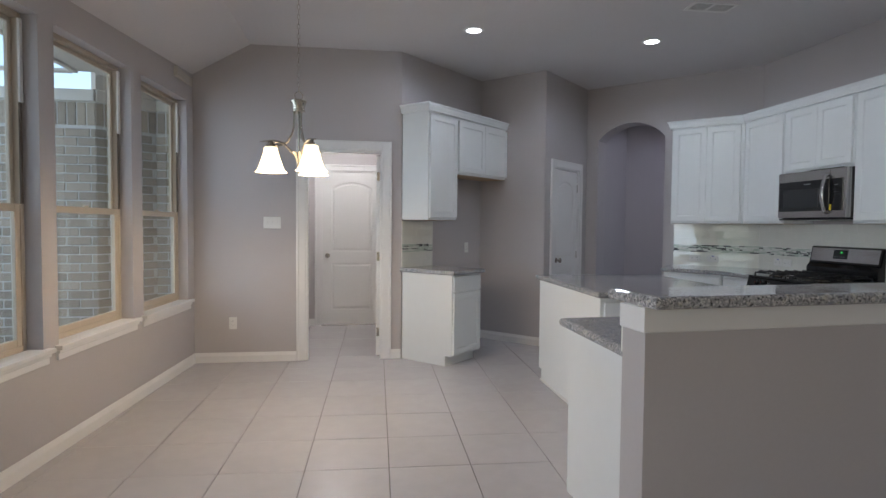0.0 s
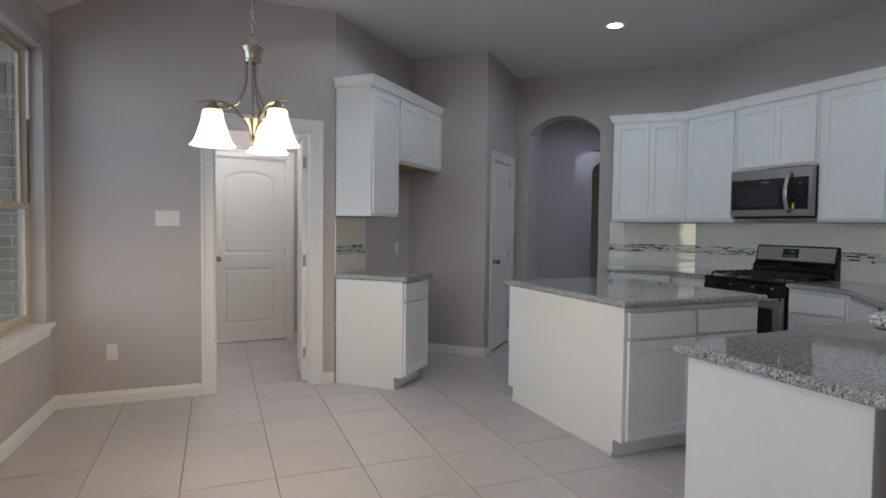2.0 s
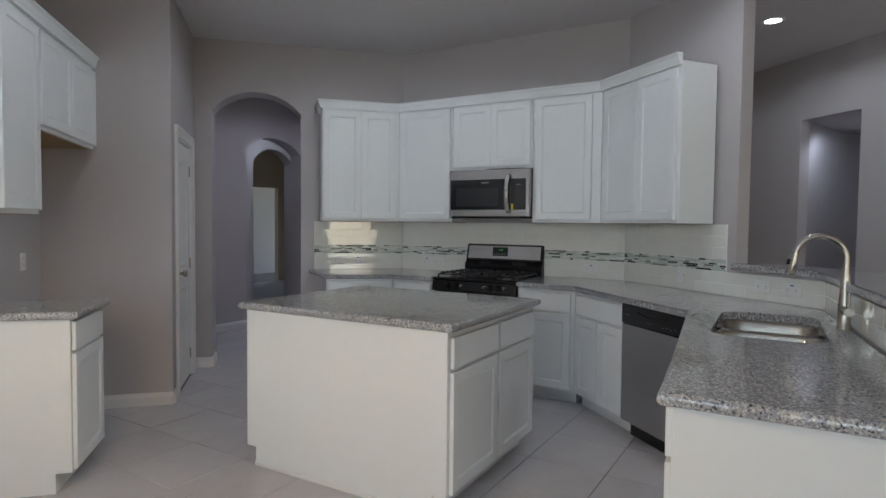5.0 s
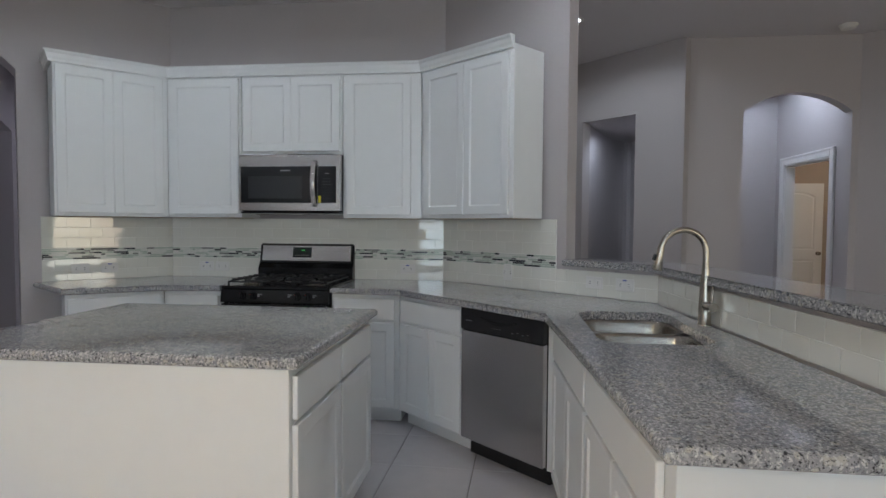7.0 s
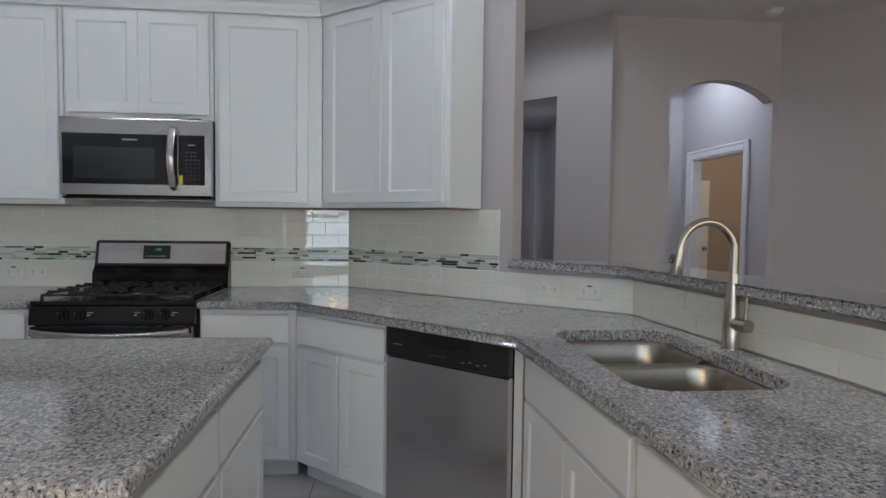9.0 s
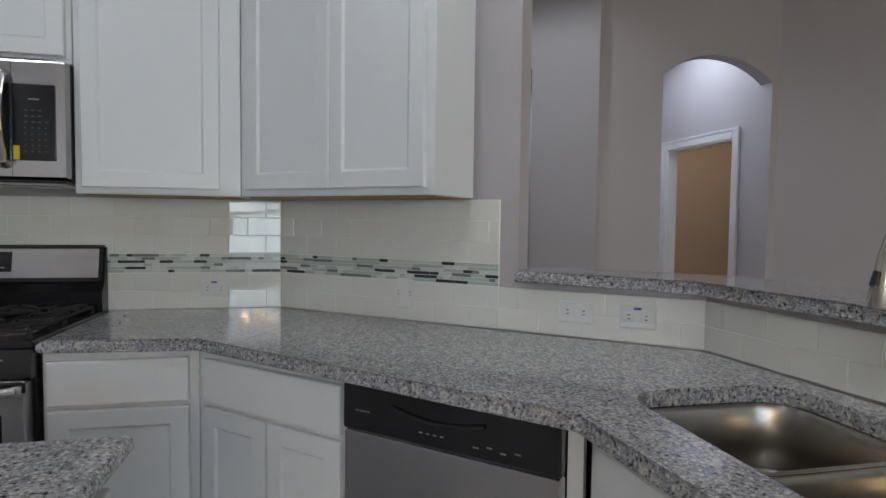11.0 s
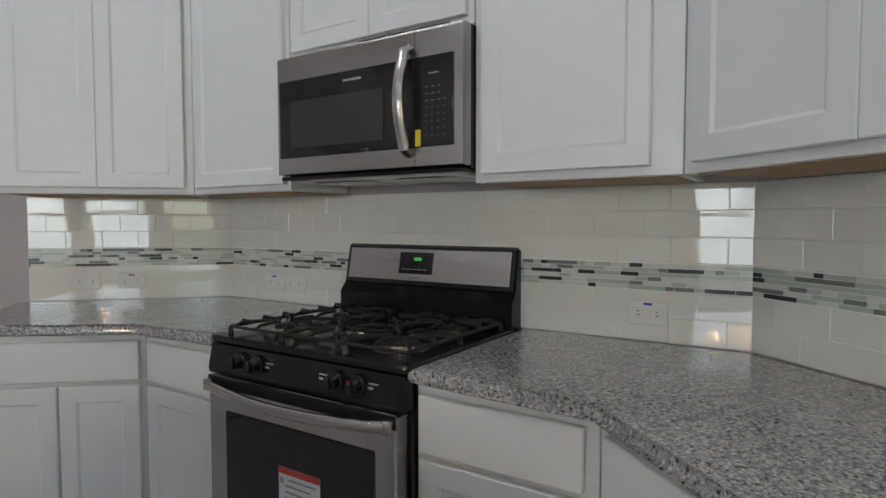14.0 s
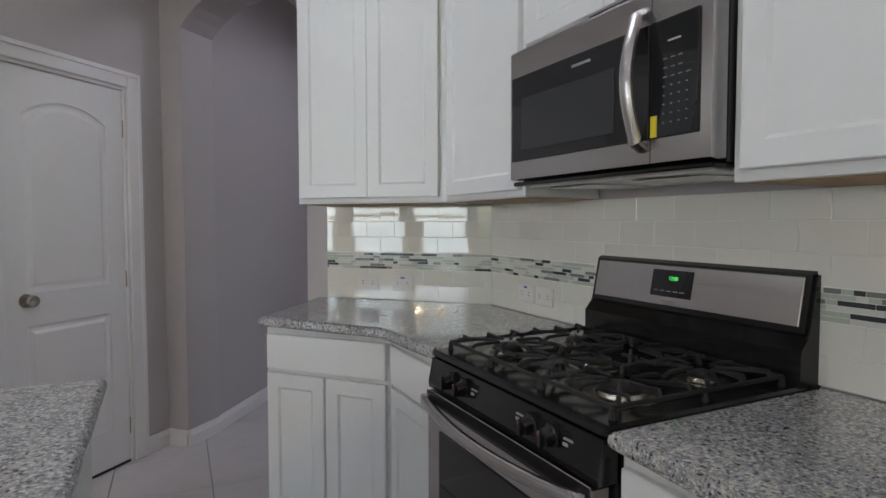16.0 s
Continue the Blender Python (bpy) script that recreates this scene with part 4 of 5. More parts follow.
# back hall behind the cased opening
wall("wall_mud_left", (-0.95, 7.055), (-0.95, 8.92), 0.1, label="greige wall of the small back hall")
wall("wall_mud_right", (1.02, 8.92), (1.02, 7.35), 0.1, label="greige wall of the small back hall")
wall("wall_mud_back", (-0.95, 8.92), (1.12, 8.92), 0.1, openings=[(0.755, 1.555, 0, 2.045)], label="greige wall with a white entry door")
mB, _ = along((-0.95, 8.92), (1.12, 8.92))
casing("trim_mud_door", mB, 0.755, 1.555, 2.045, 0.08, 0.1)
panel_door("door_garage", mB @ Matrix.Translation((0.772, 0.012, 0)), 0.765, 2.03, "white moulded two-panel door, shut, with an arched upper panel", True, 0.93)
part("threshold", B((0.755, 1.555, -0.02, 0.1, 0.0, 0.022), bevel=0.004), STEEL, kind="structure").matrix_basis = mB
baseboard((-0.95, 8.92), (1.02, 8.92), [(0.675, 1.635)])
baseboard((-0.95, 7.06), (-0.95, 8.92))
baseboard((1.02, 8.92), (1.02, 7.4))
bm = bmesh.new()
prism(bm, [(-1.0, 7.06), (0.70, 7.06), (1.02, 7.38), (1.02, 8.92), (-1.0, 8.92)], 2.72, 2.80)
part("ceiling_mud", bm, CEIL, kind="structure")
fx = empty("flush_light", Matrix.Translation((0.0, 8.0, 2.72)), "round flush ceiling light in the back hall", "ceiling light")
bm = bmesh.new()
lathe(bm, [(0.15, 0.0), (0.15, -0.02), (0.14, -0.03)], sides=24)
part("base", bm, NICKEL, fx, smooth=True)
bm = bmesh.new()
lathe(bm, [(0.14, -0.025), (0.12, -0.06), (0.07, -0.085), (0.001, -0.09)], sides=24)
part("diffuser", bm, SHADE, fx, smooth=True)
lamp = new("flush_lamp", bpy.data.lights.new("flush_lamp", "POINT"))
lamp.data.energy, lamp.data.color, lamp.data.shadow_soft_size, lamp.location = MUDW, (1.0, 0.97, 0.92), 0.12, (0.0, 8.0, 2.45)
# the open leaf at the cased opening, standing square to the wall
dm = Matrix.Translation((0.517, 7.06, 0)) @ Matrix.Rotation(radians(84.5), 4, "Z")
e = panel_door("door_laundry", dm, 0.66, 2.03, "white moulded door standing open, seen on its edge", False, 0.93, hinges=False)
for z in (0.25, 1.02, 1.83):
    part("hinge_leaf", B((-0.002, 0.0, 0.004, 0.032, z - 0.045, z + 0.045)), NICKEL, e)


# ---- electrical plates ----
def plate(name, m, s, z, kind="outlet", gang=1, label=""):
    """A wall plate on a face at y = 0 looking to -y, its middle at (s, z)."""
    w, h = 0.072 + 0.046 * (gang - 1), 0.115
    if kind.endswith("flat"):
        w, h = 0.115, 0.072
    e = empty(name, m @ Matrix.Translation((s, 0, z)), label or "white plastic wall plate", "wall plate")
    bm = B((-w / 2, w / 2, -0.006, 0, -h / 2, h / 2), bevel=0.002)
    part("cover", bm, PLATE, e)
    if kind == "switch":
        for g in range(gang):
            x = (g - (gang - 1) / 2) * 0.046
            part("toggle", B((x - 0.005, x + 0.005, -0.016, -0.005, -0.004, 0.014), bevel=0.001), PLATE, e)
    elif kind == "outlet":
        for dz in (-0.02, 0.02):
            for dx in (-0.006, 0.006):
                part("slot", B((dx - 0.0012, dx + 0.0012, -0.0068, -0.0055, dz - 0.004, dz + 0.005)), DARK, e)
    else:
        for k in (-1, 1):
            part("socket", B((k * 0.027 - 0.016, k * 0.027 + 0.016, -0.0075, -0.005, -0.016, 0.016), bevel=0.001), PLATE, e)
            for dx in (-0.006, 0.006):
                part("slot", B((k * 0.027 - 0.004, k * 0.027 + 0.004, -0.0083, -0.0072, dx - 0.0014, dx + 0.0014)), DARK, e)
        if kind == "gfci_flat":
            part("sticker", B((-0.012, 0.012, -0.0072, -0.0058, 0.024, 0.031)), mat("blue_sticker", (0.05, 0.09, 0.4), 0.5), e)
    return e


plate("light_switch", mN, 0.725, 1.355, "switch", 3, "white triple light switch plate on the greige wall")
plate("wall_outlet", mN, 0.355, 0.38, "outlet", 1, "white wall outlet low on the greige wall")
mDk, _ = along(N1, D1)
plate("wall_outlet", mDk, 1.14, 1.09, "outlet", 1, "white wall outlet above the refrigerator space")
mRg = along(RL, RR)[0] @ Matrix.Translation((0, -0.009, 0))
mAr = mA @ Matrix.Translation((0, -0.009, 0))
mBr = along(RR, END)[0] @ Matrix.Translation((0, -0.009, 0))
plate("backsplash_outlet", mRg, 1.93, 1.0, "gfci_flat", 1, "white outlet plate set sideways in the tile")
plate("backsplash_outlet", mRg, 0.30, 1.0, "gfci_flat", 1, "white outlet plate set sideways in the tile")
plate("backsplash_outlet", mRg, 0.43, 1.0, "outlet_flat", 1, "white outlet plate set sideways in the tile")
plate("backsplash_outlet", mAr, lA - 0.45, 1.0, "gfci_flat", 1, "white outlet plate set sideways in the tile")
plate("backsplash_outlet", mAr, lA - 0.64, 1.0, "outlet_flat", 1, "white plate set sideways in the tile")
plate("backsplash_outlet", mBr, 0.64, 1.02, "gfci", 1, "white outlet plate in the tile")
mKk = along(END, K1)[0] @ Matrix.Translation((0, -0.009, 0))
lK = (Vector(K1) - Vector(END)).length
plate("backsplash_outlet", mKk, lK - 0.20, 1.0, "gfci_flat", 1, "white outlet plate set sideways under the bar")
plate("backsplash_switch", mKk, lK - 0.40, 1.0, "outlet_flat", 1, "white switch plate set sideways under the bar")
tp = empty("thermostat", mB @ Matrix.Translation((0.42, 0, 1.5)), "small white wall control with a dark display", "wall control")
part("case", B((-0.05, 0.05, -0.02, 0, -0.05, 0.05), bevel=0.004), PLATE, tp)
part("display", B((-0.035, 0.035, -0.022, -0.019, 0.0, 0.035)), DARK, tp)
plate("light_switch", mB, 0.42, 1.33, "switch", 1, "white switch plate in the back hall")


# ---- ceiling lights and fittings ----
def downlight(x, y, watts=26, z=CZ, tint=(0.93, 0.95, 1.0)):
    e = empty("recessed_light", Matrix.Translation((x, y, z)), "lit round recessed ceiling light with a white trim ring", "ceiling light", "recessed ceiling lights")
    bm = bmesh.new()
    lathe(bm, [(0.092, -0.0005), (0.092, -0.004), (0.08, -0.009), (0.062, -0.006), (0.062, -0.0005)], sides=28)
    part("trim_ring", bm, TRIM, e, smooth=True)
    bm = bmesh.new()
    lathe(bm, [(0.061, -0.004), (0.04, -0.005), (0.001, -0.005)], sides=28)
    part("lens", bm, BULB, e, "glowing lens", smooth=True)
    lamp = new("recessed_lamp", bpy.data.lights.new("recessed_lamp", "SPOT"))
    lamp.data.energy, lamp.data.spot_size, lamp.data.spot_blend, lamp.data.shadow_soft_size = watts, radians(172), 0.35, 0.07
    lamp.data.color = tint
    lamp.matrix_world = look((x, y, z - 0.02), (x, y, 0))


# the assumed fill entries get the same fixture as the known ones
for x, y, wt, tint in LIGHTS:
    downlight(x, y, wt, tint=tint)

e = empty("smoke_detector", Matrix.Translation((5.42, 1.24, CZ)), "round white smoke detector on the ceiling", "smoke detector")
bm = bmesh.new()
lathe(bm, [(0.07, 0.0), (0.07, -0.012), (0.06, -0.02), (0.055, -0.035), (0.03, -0.042), (0.001, -0.043)], sides=24)
part("case", bm, PLATE, e, smooth=True)
e = empty("ceiling_vent", Matrix.Translation((3.0, 5.37, CZ)), "white slatted ceiling air vent", "vent")
part("frame", B((-0.18, 0.18, -0.09, -0.07, -0.008, -0.0005), (-0.18, 0.18, 0.07, 0.09, -0.008, -0.0005), (-0.18, -0.16, -0.07, 0.07, -0.008, -0.0005), (0.16, 0.18, -0.07, 0.07, -0.008, -0.0005), (-0.01, 0.01, -0.07, 0.07, -0.008, -0.0005)), TRIM, e)
part("backing", B((-0.16, 0.16, -0.07, 0.07, -0.002, -0.0004)), DARK, e)
for k in range(14):
    x = -0.15 + 0.0225 * k + (0.02 if k > 6 else 0)
    bm = B((x - 0.007, x + 0.005, -0.069, 0.069, -0.007, -0.0055))
    part("slat", bm, TRIM, e)

# ---- chandelier ----
CX, CY, DROP = -0.075, 5.05, 0.024
ch = empty("chandelier", Matrix.Translation((CX, CY, 0)), "three-light brushed nickel chandelier with lit bell glass shades on a chain", "chandelier")
bm = bmesh.new()
lathe(bm, [(r_, z_ - DROP) for r_, z_ in ((0.0, 1.705), (0.008, 1.71), (0.012, 1.725), (0.008, 1.737), (0.014, 1.75), (0.008, 1.762), (0.016, 1.775), (0.022, 1.80), (0.047, 1.835), (0.0, 1.835))], sides=20)
lathe(bm, [(0.0, 2.072), (0.037, 2.072), (0.041, 2.078), (0.041, 2.084), (0.037, 2.088), (0.038, 2.10), (0.043, 2.12), (0.053, 2.138), (0.054, 2.142), (0.048, 2.144), (0.0, 2.136)], sides=24)
tube(bm, [(0, 0, 1.80), (0, 0, 2.16)], 0.006, 8)
part("stem", bm, NICKEL, ch, "nickel hub and finial", smooth=True)
bm = bmesh.new()
for k in range(16):
    a = 2 * math.pi * k / 16
    b = 2 * math.pi * (k + 1) / 16
    tube(bm, [(0.026 * math.cos(a), 0, 2.178 + 0.026 * math.sin(a)), (0.026 * math.cos(b), 0, 2.178 + 0.026 * math.sin(b))], 0.003, 6)
z = 2.203
k = 0
while z < CZ - 0.03:
    ring = []
    for i in range(13):
        a = 2 * math.pi * i / 12
        u, v = 0.0085 * math.cos(a), 0.018 * math.sin(a)
        ring.append((u, 0, z + 0.016 + v) if k % 2 else (0, u, z + 0.016 + v))
    tube(bm, ring, 0.0018, 5, caps=False)
    z += 0.031
    k += 1
lathe(bm, [(0.0, CZ - 0.035), (0.03, CZ - 0.032), (0.055, CZ - 0.012), (0.06, CZ - 0.0005)], sides=24)
part("chain", bm, NICKEL, ch, "nickel hanging chain", smooth=True)
for ang in (182, 62, -58):
    a = radians(ang)
    ca, sa = math.cos(a), math.sin(a)
    arm = lambda r, z: (r * ca, r * sa, z)  # noqa: E731
    bm = bmesh.new()
    up = [(0.028, 2.10), (0.028, 2.03), (0.031, 1.975), (0.044, 1.93), (0.07, 1.895 - DROP * 0.7), (0.11, 1.878 - DROP), (0.15, 1.876 - DROP)]
    tube(bm, [arm(r, z) for r, z in up], 0.0065, 8)
    lo2 = [(0.035, 1.825), (0.06, 1.852), (0.09, 1.885), (0.13, 1.90), (0.18, 1.902), (0.245, 1.897)]
    tube(bm, [arm(r, z - DROP) for r, z in lo2], [0.008, 0.009, 0.009, 0.009, 0.008, 0.002], 8)
    part("arm", bm, NICKEL, ch, "curved nickel arm", smooth=True)
    r = 0.176
    bm = bmesh.new()
    lathe(bm, [(0.0, 1.905), (0.01, 1.903), (0.016, 1.89), (0.03, 1.875), (0.034, 1.858), (0.0, 1.858)], (r * ca, r * sa, -DROP), 16)
    part("socket_cup", bm, NICKEL, ch, smooth=True)
    bm = bmesh.new()
    lathe(bm, [(0.036, 1.866), (0.044, 1.860), (0.047, 1.835), (0.052, 1.812), (0.063, 1.780), (0.073, 1.748), (0.081, 1.726), (0.094, 1.708), (0.101, 1.702), (0.091, 1.709), (0.078, 1.728), (0.070, 1.750), (0.060, 1.782), (0.049, 1.814), (0.043, 1.836), (0.036, 1.858)], (r * ca, r * sa, -DROP), 28)
    part("shade", bm, SHADE, ch, "lit frosted glass bell shade", smooth=True)
    lamp = new("chandelier_lamp", bpy.data.lights.new("chandelier_lamp", "POINT"))
    lamp.data.energy, lamp.data.color, lamp.data.shadow_soft_size = CHW, (1.0, 0.74, 0.44), 0.03
    lamp.location = (CX + r * ca, CY + r * sa, 1.70)


# ---- windows of the long wall ----
def sash_window(name, m, s0, s1, z0, z1, label):
    """A single-hung vinyl window set deep in a drywall return, with a white stool and apron inside."""
    e = empty(name, m, label, "window")
    w0, w1 = s0 + 0.001, s1 - 0.001
    ya, yb = 0.085, 0.145
    fw = 0.032
    part("window_frame", B((w0, w0 + fw, ya, yb, z0, z1), (w1 - fw, w1, ya, yb, z0, z1), (w0 + fw, w1 - fw, ya, yb, z1 - fw, z1), (w0 + fw, w1 - fw, ya, yb, z0, z0 + fw), bevel=0.003), TRIMT, e, "tan vinyl frame")
    zm = z0 + (z1 - z0) * 0.43
    a, b = w0 + fw, w1 - fw
    for nm, y0, y1, lo_, hi_, r in (("lower_sash", ya + 0.004, ya + 0.03, z0 + fw, zm + 0.02, 0.042), ("upper_sash", ya + 0.031, yb - 0.004, zm - 0.02, z1 - fw, 0.03)):
        s = part(nm, B((a, a + r, y0, y1, lo_, hi_), (b - r, b, y0, y1, lo_, hi_), (a + r, b - r, y0, y1, hi_ - r, hi_), (a + r, b - r, y0, y1, lo_, lo_ + r), bevel=0.003), TRIMT, e)
        g = part("pane", B((a + r - 0.004, b - r + 0.004, (y0 + y1) / 2 - 0.002, (y0 + y1) / 2 + 0.002, lo_ + r - 0.004, hi_ - r + 0.004)), GLASS, s, "clear window glass")
        g.visible_shadow = False
    part("track_cover", B((w1 - fw - 0.001, w1 - 0.006, ya - 0.012, ya + 0.002, z1 - 0.48, z1 - fw), bevel=0.002), TRIM, e, "pale vinyl track cover")
    part("track", B((w1 - fw - 0.001, w1 - 0.012, ya - 0.006, ya + 0.002, zm + 0.02, z1 - 0.482), bevel=0.001), mat("bronze_track", (0.13, 0.10, 0.075), 0.5, grain=0.1), e, "dark bronze balance track")
    part("sash_lock", B(((a + b) / 2 - 0.03, (a + b) / 2 + 0.03, ya - 0.008, ya + 0.006, zm + 0.02, zm + 0.032), bevel=0.003), TRIMT, e)
    bm = B((s0 - 0.045, s1 + 0.045, -0.045, -0.0005, z0 - 0.022, z0 + 0.003), (s0 + 0.002, s1 - 0.002, -0.0005, ya, z0 - 0.0, z0 + 0.003), bevel=0.002)
    part("window_sill", bm, TRIM, e, "white painted stool")
    part("apron", B((s0 - 0.03, s1 + 0.03, -0.016, -0.0005, z0 - 0.085, z0 - 0.024), (s0 - 0.035, s1 + 0.035, -0.026, -0.0005, z0 - 0.045, z0 - 0.024), bevel=0.003), TRIM, e)
    return e


for i, (a, b) in enumerate(WY):
    sash_window("window", mW, sW(a), sW(b), WZ0, WZ1, "tall tan vinyl single-hung window with a white sill, brick wall outside")

# ---- outside ----
bm = bmesh.new()
prism(bm, [(-260, -260), (260, -260), (260, 260), (-260, 260)], -0.35, -0.2)
part("ground", bm, GRASS, label="green lawn running to the horizon", kind="structure")

# brick bay of the house beside the windows
BL, BH, MJ = 0.194, 0.067, 0.0115
rng = random.Random(3)


def brick_field(parent, m, s0, s1, z0, z1, material, keep=300):
    """Running-bond bricks on the face y = 0 of m: single bricks first, the rest joined."""
    cells = []
    row = 0
    z = z0
    while z + BH <= z1 + 0.001:
        s = s0 - (BL + MJ) / 2 * (row % 2)
        while s < s1 - 0.01:
            a, b = max(s, s0), min(s + BL, s1)
            if b - a > 0.03:
                cells.append((a, b, z))
            s += BL + MJ
        z += BH + MJ
        row += 1
    cells.sort(key=lambda c: abs((c[2]) - 1.5) + abs((c[0] - s1)) * 0.8)
    shared = {}
    rest = bmesh.new()
    for i, (a, b, z) in enumerate(cells):
        key = round(b - a, 2)
        if i < keep:
            if key not in shared:
                me = bpy.data.meshes.new("brick")
                bb = B((0, b - a, -0.004, 0.012, 0, BH), bevel=0.004)
                bb.to_mesh(me)
                bb.free()
                me.materials.append(material)
                shared[key] = me
            ob = new("brick", shared[key])
            ob.parent = parent
            ob.matrix_basis = m @ Matrix.Translation((a, rng.uniform(-0.002, 0.002), z))
        else:
            d = rng.uniform(-0.002, 0.002)
            box(rest, a, b, -0.004 + d, 0.012, z, z + BH)
    if len(cells) > keep:
        ob = part("bricks", rest, mat("brick_far", (0.20, 0.17, 0.145), 0.85, grain=0.25, scale=22, wear=0.15, bump=0.8, bump_scale=60, island=0.55), parent, kind="stuff")
        ob.matrix_basis = m


BW = empty("brick_bay", Matrix(), "tan and brown brick bay with pale mortar and upright top bricks", "brick wall")
fields = []
for q0, q1, keep in (((-5.6, 6.60), (-1.965, 6.60), 300), ((-1.965, 6.60), (-1.60, 7.0), 120), ((-1.60, 7.0), (-1.36, 7.0), 80)):
    mq, lq = along(q0, q1)
    ext = 0.06 if q0[0] > -2 else 0.0
    ob = part("backing", B((-ext if q0[0] > -1.7 else 0.0, lq + ext, 0.004, 0.1, -0.2, 2.49)), MORTAR, BW)
    ob.matrix_basis = mq
    ob = part("frieze", B((0.0, lq, -0.03, 0.004, 2.39, 2.49), bevel=0.003), SOFFIT, BW)
    ob.matrix_basis = mq
    if ext:
        ob = part("soffit_board", B((-0.005, lq + 0.02, -0.02, 0.06, 2.495, 2.70)), SOFFIT, BW)
        ob.matrix_basis = mq
    k, sh = 0, None
    while 0.002 + k * (BH + MJ) + BH < lq:
        if sh is None:
            bb = B((0, BH, -0.004, 0.012, 0, BL), bevel=0.004)
            sh = bpy.data.meshes.new("brick")
            bb.to_mesh(sh)
            bb.free()
            sh.materials.append(BRICK)
        ob = new("brick", sh)
        ob.parent = BW
        ob.matrix_basis = mq @ Matrix.Translation((lq - 0.002 - BH - k * (BH + MJ), 0, 2.185))
        k += 1
        if k > 30:
            break
    fields.append((BW, mq, 0.0, lq, -0.19, 2.18, BRICK, keep))
# eave over the windows and the gutter beam of the bay
ev = part("eave", B((-2.05, -1.42, 1.0, 6.5, 2.62, 2.70), (-1.93, -1.25, 6.5, 7.3, 2.62, 2.70), (-2.09, -2.05, 1.0, 6.5, 2.605, 2.74), bevel=0.004), SOFFIT, kind="structure", label="tan painted eave above the windows")
tagged(part("gutter", B((-5.6, -2.095, 6.42, 6.50, 2.60, 2.625), bevel=0.004), SOFFIT), "thin painted gutter edge above the brick bay", "gutter")

# trees beyond the lawn
def tree(name, x, y, h, seed):
    rng_ = random.Random(seed)
    e = empty(name, Matrix.Translation((x, y, -0.2)), "leafy green garden tree", "tree", "garden trees")
    bm = bmesh.new()
    tube(bm, [(0, 0, 0), (0.1, 0.05, h * 0.35), (0.0, 0.1, h * 0.75)], [0.2, 0.15, 0.06], 8)
    tips = []
    for k in range(8):
        a, z = rng_.uniform(0, 6.28), h * rng_.uniform(0.3, 0.6)
        t = (math.cos(a) * h * 0.28, math.sin(a) * h * 0.28, z + h * rng_.uniform(0.15, 0.3))
        tube(bm, [(0.05, 0.05, z), t], [0.07, 0.02], 6)
        tips.append(t)
    part("trunk", bm, BARK, e)
    verts, faces = [], []
    for k in range(2600):
        c = rng_.choice(tips)
        p = Vector(c) + Vector((rng_.gauss(0, 0.17), rng_.gauss(0, 0.17), rng_.gauss(0.0, 0.13))) * h * 0.75
        if p.z < h * 0.12:
            continue
        s = rng_.uniform(0.06, 0.14)
        u = Vector((rng_.gauss(0, 1), rng_.gauss(0, 1), rng_.gauss(0, 1))).normalized()
        v = u.orthogonal().normalized()
        i = len(verts)
        verts += [tuple(p - u * s), tuple(p + v * s * 0.5), tuple(p + u * s), tuple(p - v * s * 0.5)]
        faces.append((i, i + 1, i + 2, i + 3))
    me = bpy.data.meshes.new("crown")
    me.from_pydata(verts, [], faces)
    me.materials.append(LEAF)
    c = new("crown", me)
    c.parent = e


for i, (x, y, h) in enumerate(((-11, 6, 6.5), (-12, 2.5, 7), (-10.5, -1, 6), (-13, 10, 7.5), (-9, -6, 6.5), (-14, -3, 7), (-2, -12, 7), (3, -13, 6.5), (-7, -11, 7))):
    tree("garden_tree", x, y, h, i + 5)

# ---- living room details ----
mLA, lLA = along((5.68, 2.49), (5.68, 0.98))
wall("wall_vestibule_left", (5.80, 2.05), (7.4, 2.05), 0.1, label="pale lit wall of the small passage")
wall("wall_vestibule_back", (7.4, 2.05), (7.4, 0.93), 0.1, label="pale lit wall of the small passage")
wall("wall_vestibule_right", (7.4, 0.93), (5.8, 0.93), 0.1, openings=[(0.23, 1.18, 0, 2.04)], label="pale passage wall with a white cased doorway")
mV, lV = along((7.4, 0.93), (5.8, 0.93))
casing("trim_passage_door", mV, 0.23, 1.18, 2.04, 0.085, 0.1)
panel_door("door_room", along((9.862, 0.83), (9.862, -2.6))[0] @ Matrix.Translation((0.91, 0, 0)), 0.76, 2.03, "white moulded two-panel door, shut, in a tan room", False, 0.93)
wall("wall_room_right", (9.9, 0.83), (9.9, -2.6), 0.1, material=WARMW, label="tan wall of the room beyond")
wall("wall_room_back", (9.9, -2.6), (5.2, -2.6), 0.1, material=WARMW, label="tan wall of the room beyond")
# made-up fixture out of view, there to brighten the tan room
rl = empty("flush_light", Matrix.Translation((7.9, -0.9, CZ)), "assumed round flush ceiling light, out of view in the tan room", "ceiling light")
bm = bmesh.new()
lathe(bm, [(0.14, 0.0), (0.14, -0.03), (0.12, -0.07), (0.07, -0.1), (0.001, -0.105)], sides=24)
part("diffuser", bm, SHADE, rl, smooth=True)
lamp = new("flush_lamp", bpy.data.lights.new("flush_lamp", "POINT"))
lamp.data.energy, lamp.data.color, lamp.data.shadow_soft_size, lamp.location = ROOMW, (1.0, 0.8, 0.6), 0.12, (7.9, -0.9, 2.75)

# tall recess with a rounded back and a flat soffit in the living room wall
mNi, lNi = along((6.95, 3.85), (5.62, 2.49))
bpy.data.objects.remove(bpy.data.objects["wall_living_niche"])
wall("wall_living_niche", (6.95, 3.85), (5.62, 2.49), 0.12, openings=[(0.775, 1.40, 0, 2.43)], label="blue-grey shaded living room wall with a tall rounded recess")
bm = bmesh.new()
cs_ = 1.0875


